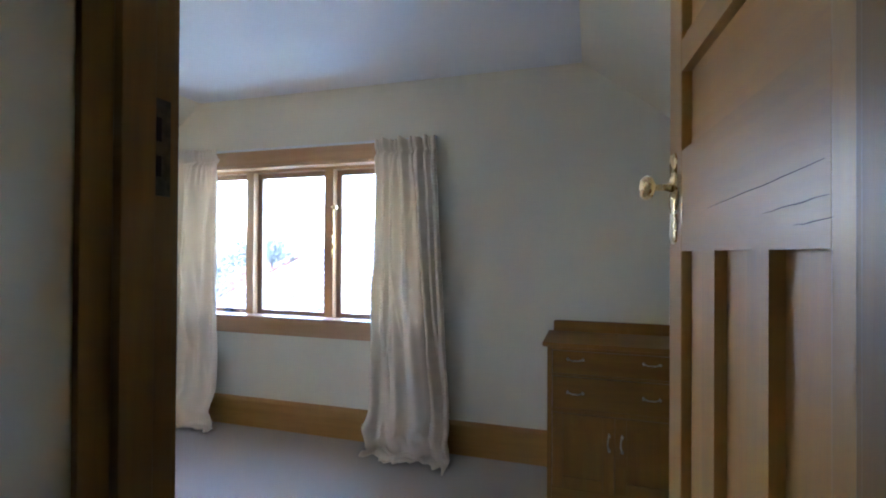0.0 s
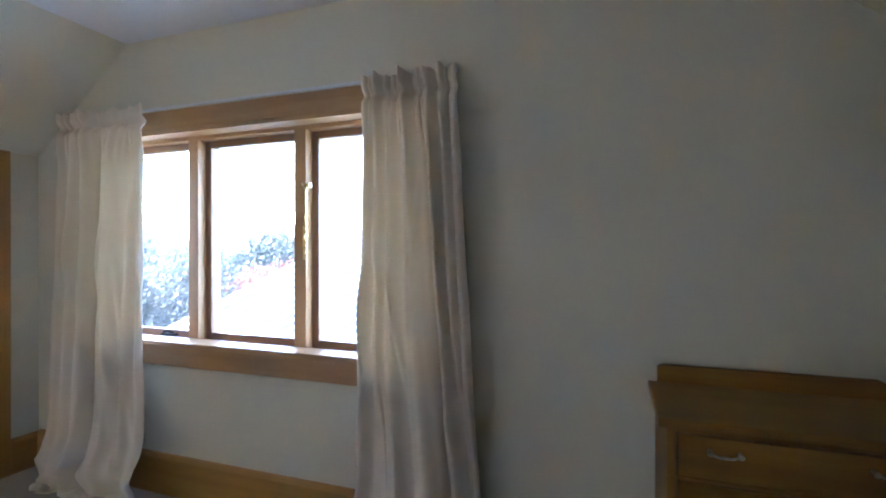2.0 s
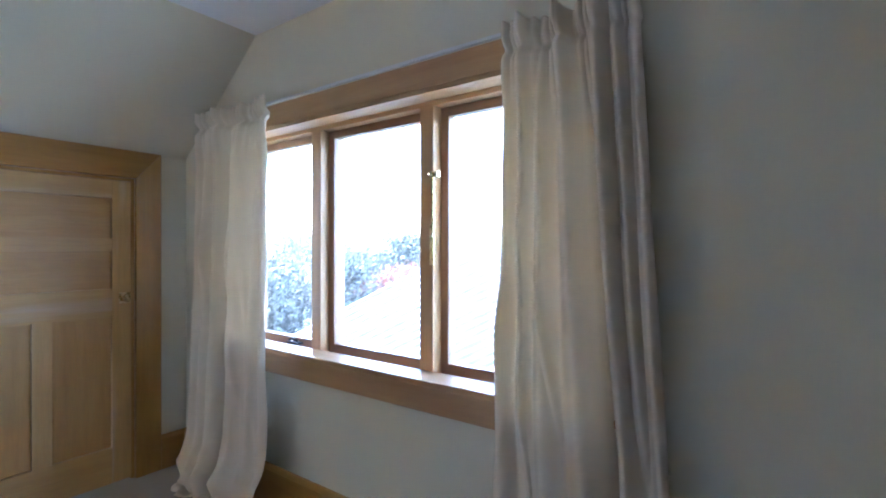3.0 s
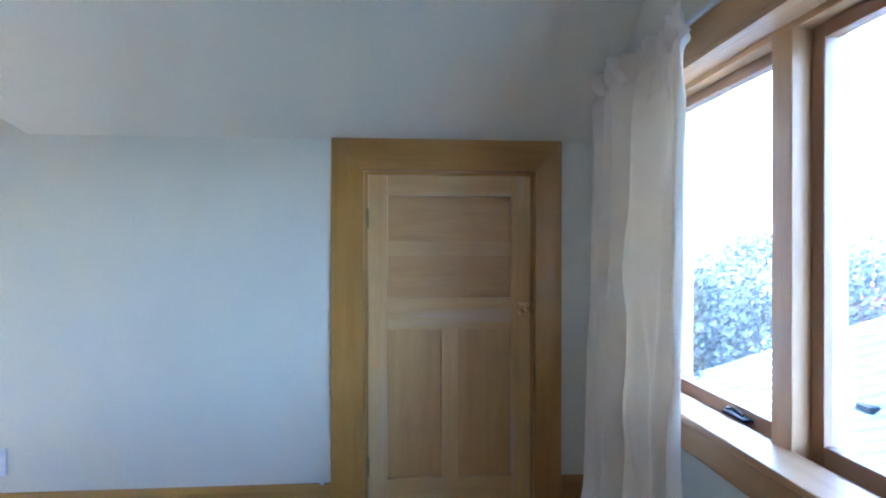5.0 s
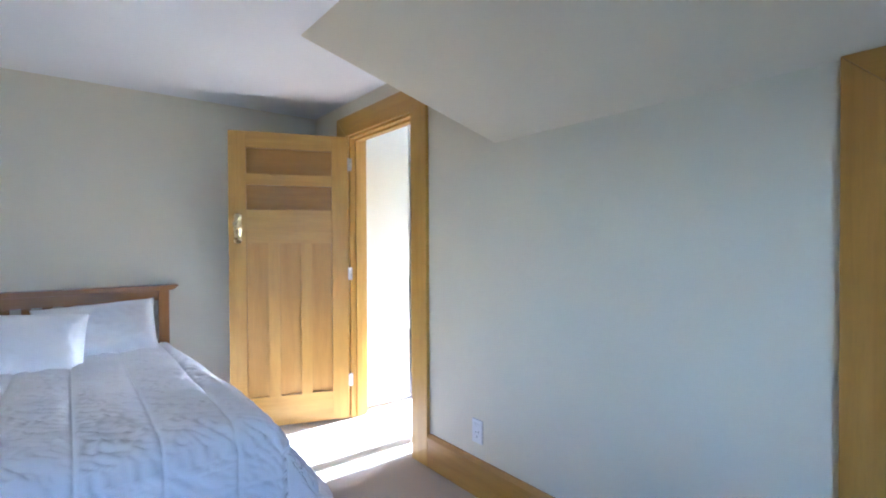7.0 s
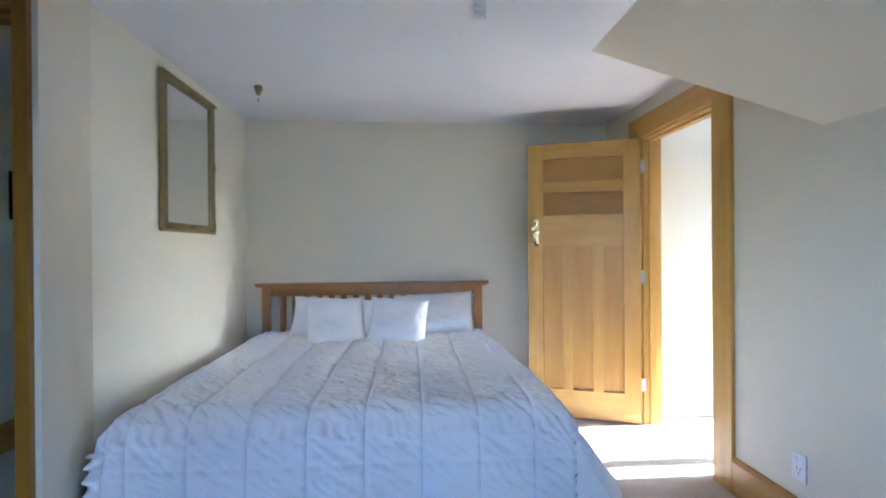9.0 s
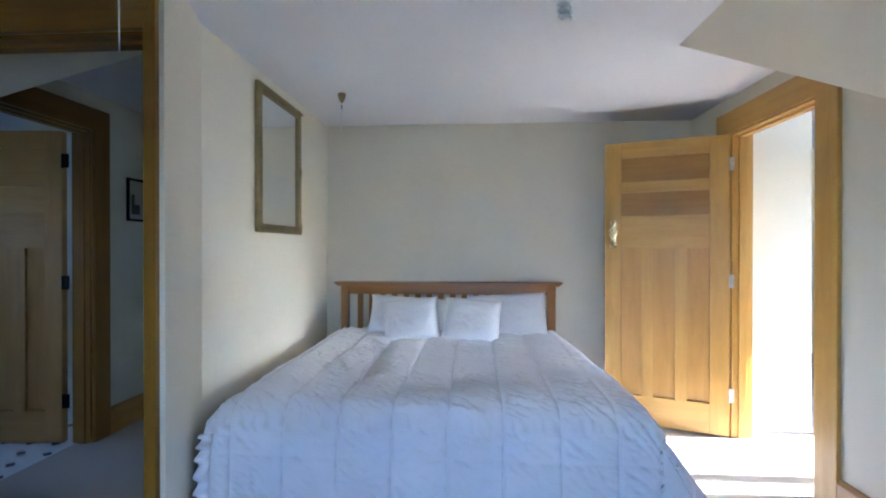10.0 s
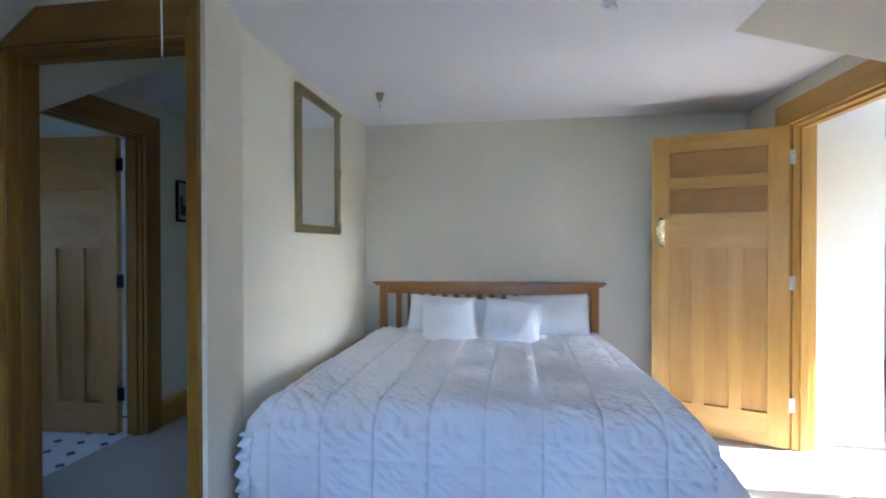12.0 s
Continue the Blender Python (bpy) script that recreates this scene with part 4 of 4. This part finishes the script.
socket = empty_thing("power_socket", "white double-rocker power socket low on the wall", "power socket", Matrix.Translation((XW, 0.215, 0.318)))
part("plate", block(0.0, 0.009, -0.036, 0.036, -0.058, 0.058, 0.003), plastic, socket)
part("rocker", block(0.009, 0.014, -0.024, -0.004, 0.018, 0.040, 0.002), plastic, socket)
part("rocker", block(0.009, 0.013, 0.004, 0.024, 0.018, 0.040, 0.002), plastic, socket)
for y, z, r in ((-0.009, -0.006, 25), (0.009, -0.006, -25), (0.0, -0.026, 0)):
    part("slot", moved(block(0.0088, 0.0095, -0.0012, 0.0012, -0.006, 0.006), Matrix.Translation((0, y, z)) @ Matrix.Rotation(radians(r), 4, "X")), dark_gap, socket)

jack = empty_thing("aerial_socket", "small white cable end lying on the skirting beside the low door", "socket", Matrix.Translation((XW + 0.006, 1.575, 0.185)))
part("plug", moved(lathe([(0.007, 0), (0.008, 0.012), (0.005, 0.020)], 10), Matrix.Rotation(radians(70), 4, "Y")), plastic, jack)
part("cable", tube([(0.005, -0.004, 0.003), (0.010, -0.022, 0.012), (0.006, -0.030, 0.030), (0.003, -0.012, 0.042)], 0.0028, 6), plastic, jack)


# ---------------------------------------------------------------- dark landing and bathroom
structure("floor_bathroom", block(XH + 0.06, 2.75, -2.4, 0.9, -0.12, -0.004), white_paint, "white tiled bathroom floor", "floor")
wall("wall_landing_east", "x", XH, XH + 0.12, YS - 0.1, YD - 0.12, 0, 2.36, [(-0.775, 0.005, 0, 2.003)], wall_paint, "off-white landing wall with the bathroom door")
wall("wall_bathroom_south", "y", -2.30, -2.40, XH + 0.12, 2.75, 0, 2.36, [], white_paint, "white bathroom wall")
wall("wall_bathroom_north", "y", 0.80, 0.90, XH + 0.12, 2.75, 0, 2.36, [], white_paint, "white bathroom wall")
wall("wall_bathroom_east", "x", 2.65, 2.75, -2.30, 0.80, 0, 2.36, [(-0.66, -0.25, 1.15, 1.72)], white_paint, "white bathroom wall with its window opening")
structure("wall_bathroom_west", joined(block(XH, XH + 0.12, -2.40, YS - 0.1, 0, 2.36), block(XH + 0.004, XH + 0.12, YD - 0.12, 0.90, 0, 2.36)), white_paint, "white bathroom wall beside the door", "wall")
structure("ceiling_bathroom", block(XH + 0.10, 2.75, -2.4, 0.9, 2.36, 2.44), ceiling_paint, "white bathroom ceiling", "ceiling")
door_4 = empty_thing("door_4", "dim pine panelled bathroom door standing open on black hinges", "door", kind="structure")
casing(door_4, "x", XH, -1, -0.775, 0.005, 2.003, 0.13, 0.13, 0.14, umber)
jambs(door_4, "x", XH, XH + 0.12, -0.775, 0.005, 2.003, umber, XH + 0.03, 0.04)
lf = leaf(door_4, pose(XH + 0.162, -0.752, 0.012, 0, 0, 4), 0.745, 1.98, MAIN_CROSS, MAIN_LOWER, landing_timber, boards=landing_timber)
for z in (0.28, 1.03, 1.80):
    hinge(door_4, (XH + 0.150, -0.722, z), 180, black_iron, 0.045)

picture = empty_thing("picture_frame", "small framed print in a thin black frame on the landing wall", "picture")
PY0, PY1, PZ0, PZ1 = -1.32, -1.075, 1.44, 1.745
for y0, y1, z0, z1 in ((PY0, PY1, PZ0, PZ0 + 0.016), (PY0, PY1, PZ1 - 0.016, PZ1), (PY0, PY0 + 0.016, PZ0 + 0.016, PZ1 - 0.016), (PY1 - 0.016, PY1, PZ0 + 0.016, PZ1 - 0.016)):
    part("frame", block(XH - 0.020, XH - 0.002, y0, y1, z0, z1, 0.002), black_iron, picture)
paper = paint("picture paper", (0.55, 0.53, 0.48), 0.12, 0.4, 0.0)
ink = paint("picture ink", (0.10, 0.09, 0.08), 0.2, 0.5, 0.0)
part("print", block(XH - 0.008, XH - 0.004, PY0 + 0.014, PY1 - 0.014, PZ0 + 0.014, PZ1 - 0.014), paper, picture)
part("drawing", joined(block(XH - 0.0095, XH - 0.008, PY1 - 0.075, PY1 - 0.045, PZ0 + 0.05, PZ0 + 0.19), block(XH - 0.0095, XH - 0.008, PY1 - 0.13, PY1 - 0.075, PZ0 + 0.05, PZ0 + 0.12)), ink, picture)

# small dark diamonds let into the bathroom floor
tile_black = paint("black tile", (0.02, 0.02, 0.02), 0.1, 0.3, 0.0)
diamond_mesh = mesh_of("diamond_tile", prism([(-0.028, 0), (0, -0.028), (0.028, 0), (0, 0.028)], "z", 0, 0.0035), tile_black)
bath_floor = bpy.data.objects["floor_bathroom"]
for i in range(9):
    for j in range(13):
        d = new("diamond_tile", diamond_mesh)
        d.parent, d.location = bath_floor, (XH + 0.14 + 0.17 * i + (0.085 if j % 2 else 0), -1.2 + 0.15 * j, -0.0035)

# ---------------------------------------------------------------- bright landing beyond the west door
HX0 = XW - 0.12
wall("wall_hall_south", "y", -1.255, -1.355, -3.96, HX0, 0, 2.50, [], wall_paint, "white painted landing wall in daylight")
wall("wall_hall_west", "x", -5.40, -5.50, -1.30, 1.70, 0, 2.50, [(-1.19, -0.60, 0.55, 1.90), (-0.50, -0.39, 0.55, 1.90)], wall_paint, "white landing wall with the sunny window opening")
wall("wall_hall_north", "y", 1.60, 1.70, -5.40, HX0, 0, 2.50, [], wall_paint, "white landing wall")
wall("wall_hall_far", "y", -3.80, -3.92, -8.2, -3.935, 0, 2.50, [(-7.26, -6.13, 0.98, 1.80)], wall_paint, "white far wall with a timber window")
wall("wall_hall_side", "x", -3.96, -3.86, -3.80, -1.355, 0, 2.50, [], wall_paint, "white landing wall")
wall("wall_hall_end", "x", -8.10, -8.20, -3.80, -1.30, 0, 2.50, [], wall_paint, "white landing wall")
wall("wall_hall_step", "y", -1.30, -1.20, -8.10, -5.50, 0, 2.50, [], wall_paint, "white landing wall")
structure("floor_hall", block(-8.2, -3.45, -3.92, 1.70, -0.12, -0.002), carpet, "beige-grey carpet over the landing floor", "carpet")
structure("ceiling_hall", joined(block(-5.5, HX0, -3.92, 1.70, 2.42, 2.50), block(-8.2, -5.5, -3.92, -1.2, 2.42, 2.50)), ceiling_paint, "white landing ceiling", "ceiling")
structure("trim", block(-3.96, HX0, -1.255, -1.243, 0, 0.03, 0.002), white_paint, "low white trim along the landing wall", "trim")
win2 = empty_thing("window_2", "timber window with a pointed head and blue curtain at the end of the landing", "window", kind="structure")
part("window_sill", block(-7.36, -5.93, -3.80, -3.72, 0.93, 0.98, 0.006), pine["x"], win2)
part("window_head", prism([(-5.96, 1.60), (-5.96, 1.80), (-6.53, 2.22), (-7.43, 1.80), (-7.43, 1.60), (-7.29, 1.66), (-6.69, 1.88), (-6.21, 1.66), (-6.13, 1.56)], "y", -3.80, -3.765, 0.004), pine["x"], win2, "pointed timber head")
part("window_frame", block(-6.13, -6.05, -3.80, -3.765, 0.98, 1.62, 0.004), pine["z"], win2)
part("window_frame", block(-7.34, -7.26, -3.80, -3.765, 0.98, 1.62, 0.004), pine["z"], win2)
g = part("pane", block(-7.26, -6.13, -3.86, -3.856, 0.98, 1.80), glass, win2)
g.visible_shadow = False
blue = bmesh.new()
rows = []
for j in range(41):
    v = j / 40
    rows.append([blue.verts.new((-6.11 - (0.30 if v < 0.45 else 0.30 - 0.12 * math.sin((v - 0.45) / 0.55 * math.pi)) * i / 30, -3.745 + 0.018 * math.sin(i * 1.1) * (0.4 + v), 1.72 - 0.74 * v)) for i in range(31)])
for a, b in zip(rows, rows[1:]):
    for i in range(30):
        blue.faces.new((a[i], a[i + 1], b[i + 1], b[i]))
bc = part("blue_curtain", blue, blue_cloth, None, "", True)
tagged(bc, "bright blue cotton curtain at the landing window", "curtain")
bc.modifiers.new("cloth", "SOLIDIFY").thickness = 0.003

# ---------------------------------------------------------------- cupboard behind the low door
structure("cupboard_lining", joined(block(XW - 0.75, XW - 0.72, 1.70, 2.58, 0, 1.62), block(XW - 0.72, XW - 0.12, 1.70, 1.73, 0, 1.62), block(XW - 0.72, XW - 0.12, 2.55, 2.58, 0, 1.62), block(XW - 0.75, XW - 0.12, 1.70, 2.58, 1.62, 1.65)), wall_paint, "plain lining of the low cupboard", "wall")

# ---------------------------------------------------------------- outdoors
grass, _nt, _b = make_material("grass", 0.9)
_v = coords(_nt)
_nt.links.new(ramp(_nt, noise_node(_nt, _v, 0.3, 6), [(0.3, (0.04, 0.06, 0.02)), (0.7, (0.09, 0.11, 0.04))]), _b.inputs["Base Color"])
gbm = bmesh.new()
bmesh.ops.create_grid(gbm, x_segments=40, y_segments=40, size=600)
for v in gbm.verts:
    v.co.z = -3.0 + 0.6 * noise.noise(v.co * 0.01)
structure("ground", gbm, grass, "green garden ground reaching to the horizon", "ground")

roof_paint = paint("pale roof paint", (0.19, 0.19, 0.188), 0.06, 0.5)
LOW_END, HIGH_END = Vector((-8.49, 6.91, -0.66)), Vector((-5.53, 7.88, 0.90))
V = HIGH_END - LOW_END
Wd = Vector((0.5, -0.5, -1.0))
P1 = LOW_END - 0.12 * V
roof = empty_thing("neighbour_roof", "pale corrugated metal roof seen below the window", "roof")
nrm = V.cross(Wd).normalized()
if nrm.z < 0:
    nrm = -nrm
rb = bmesh.new()
n_r, span = 150, 2.05
top_row, low_row = [], []
for i in range(n_r + 1):
    # ribs run along the verge
    d = i / n_r
    lift = 0.02 * math.cos(2 * math.pi * i / 6)
    top_row.append(rb.verts.new(P1 + Wd * (2.6 * d) + nrm * lift))
    low_row.append(rb.verts.new(P1 + V * span + Wd * (2.6 * d) + nrm * lift))
for i in range(n_r):
    rb.faces.new((top_row[i], top_row[i + 1], low_row[i + 1], low_row[i]))
part("sheeting", rb, roof_paint, roof, "pale painted corrugated sheets", True)
e1, e2 = P1 - nrm * 0.05, P1 + V * span - nrm * 0.05
part("verge", tube([e1, e2], 0.06, 8), roof_paint, roof)
part("house_wall", block(-7.5, -4.2, 8.3, 11.0, -3.1, -0.4), render_paint, roof)
vent_at = Vector((-6.21, 7.06, -0.60))
part("vent", moved(block(-0.10, 0.10, -0.06, 0.06, 0, 0.09, 0.02), Matrix.Translation(vent_at)), black_iron, roof)

# eaves of this house outside the gable
soffit = prism([(-3.75, 1.44), (CREASE_W - 0.1, 2.29), (CREASE_W - 0.1, 2.42), (-3.75, 1.57)], "y", YN + 0.20, YN + 0.55)
structure("eaves", soffit, white_paint, "white painted eaves boards outside the gable", "eaves")


def leaf_material(name, colour):
    m, nt, b = make_material(name, 0.6)
    geo = nt.nodes.new("ShaderNodeNewGeometry")
    nt.links.new(ramp(nt, geo.outputs["Random Per Island"], [(0.0, tuple(c * 0.6 for c in colour)), (1.0, tuple(c * 1.4 for c in colour))]), b.inputs["Base Color"])
    return m


bark = paint("bark", (0.10, 0.075, 0.055), 0.3, 0.9, 0.4)
green_leaf = leaf_material("blue-green foliage", (0.14, 0.125, 0.078))
dark_leaf = leaf_material("dark green foliage", (0.125, 0.12, 0.07))
rust_leaf = leaf_material("autumn foliage", (0.36, 0.11, 0.04))


def tree(at, height, radius, leafmat, seed, label):
    """A tapered trunk with limbs and a ragged crown of small leaf clumps."""
    rnd = random.Random(seed)
    t = empty_thing("tree", label, "tree", Matrix.Translation(at), "garden trees")
    limbs = []
    trunk = lathe([(0.16 * height / 6, 0), (0.11 * height / 6, height * 0.4), (0.03, height * 0.92)], 10)
    tips = []
    for k in range(22):
        z = height * rnd.uniform(0.28, 0.92)
        a = rnd.uniform(0, 2 * math.pi)
        reach = radius * (1.1 - 0.75 * (z / height)) * rnd.uniform(0.6, 1.1)
        p0, p2 = Vector((0, 0, z)), Vector((reach * math.cos(a), reach * math.sin(a), z + rnd.uniform(-0.1, 0.25) * height * 0.3))
        pm = (p0 + p2) / 2 + Vector((0, 0, 0.12 * reach))
        limbs.append(tube([p0, pm, p2], 0.03 * height / 6, 5))
        for q in range(9):
            f = rnd.uniform(0.25, 1.05)
            tips.append((p0.lerp(p2, f), 0.22 * radius))
    part("trunk", joined(trunk, *limbs), bark, t)
    verts, faces = [], []
    for c, r in tips:
        for _ in range(95):
            p = c + Vector((rnd.gauss(0, 1), rnd.gauss(0, 1), rnd.gauss(0, 0.6))) * r
            n = Vector((rnd.gauss(0, 1), rnd.gauss(0, 1), rnd.gauss(0.4, 1))).normalized()
            u = n.orthogonal().normalized() * rnd.uniform(0.04, 0.085)
            w = n.cross(u) * 0.6
            b = len(verts)
            verts += [p - u, p + w * 0.8, p + u, p - w * 0.8]
            faces.append((b, b + 1, b + 2, b + 3))
    me = bpy.data.meshes.new("crown")
    me.from_pydata(verts, [], faces)
    me.materials.append(leafmat)
    cr = new("crown", me)
    cr.parent = t
    return t


tree((-10.5, 10.5, -3.0), 4.3, 1.9, green_leaf, 1, "blue-green conifer beyond the neighbouring roof")
tree((-13.5, 10.0, -3.0), 4.0, 2.0, green_leaf, 2, "blue-green garden tree beyond the roof")
tree((-12.0, 15.5, -3.0), 4.9, 2.4, dark_leaf, 3, "dark green tree beyond the roof")
tree((-10.0, 16.5, -3.0), 4.3, 2.2, rust_leaf, 4, "russet autumn tree beyond the roof")
tree((-7.2, 18.0, -3.0), 4.8, 2.4, rust_leaf, 5, "russet autumn tree beyond the roof")
tree((-17.0, 14.0, -3.0), 4.9, 2.6, green_leaf, 6, "blue-green garden tree beyond the roof")
tree((-11.2, 7.6, -3.0), 4.1, 1.8, green_leaf, 7, "blue-green conifer beyond the neighbouring roof")
tree((-13.2, 6.4, -3.0), 4.2, 2.0, dark_leaf, 8, "dark green garden tree beyond the roof")
tree((-9.6, 12.6, -3.0), 4.35, 1.9, rust_leaf, 9, "russet autumn tree beyond the roof")
tree((-13.4, 13.4, -3.0), 4.6, 2.2, green_leaf, 10, "blue-green garden tree beyond the roof")
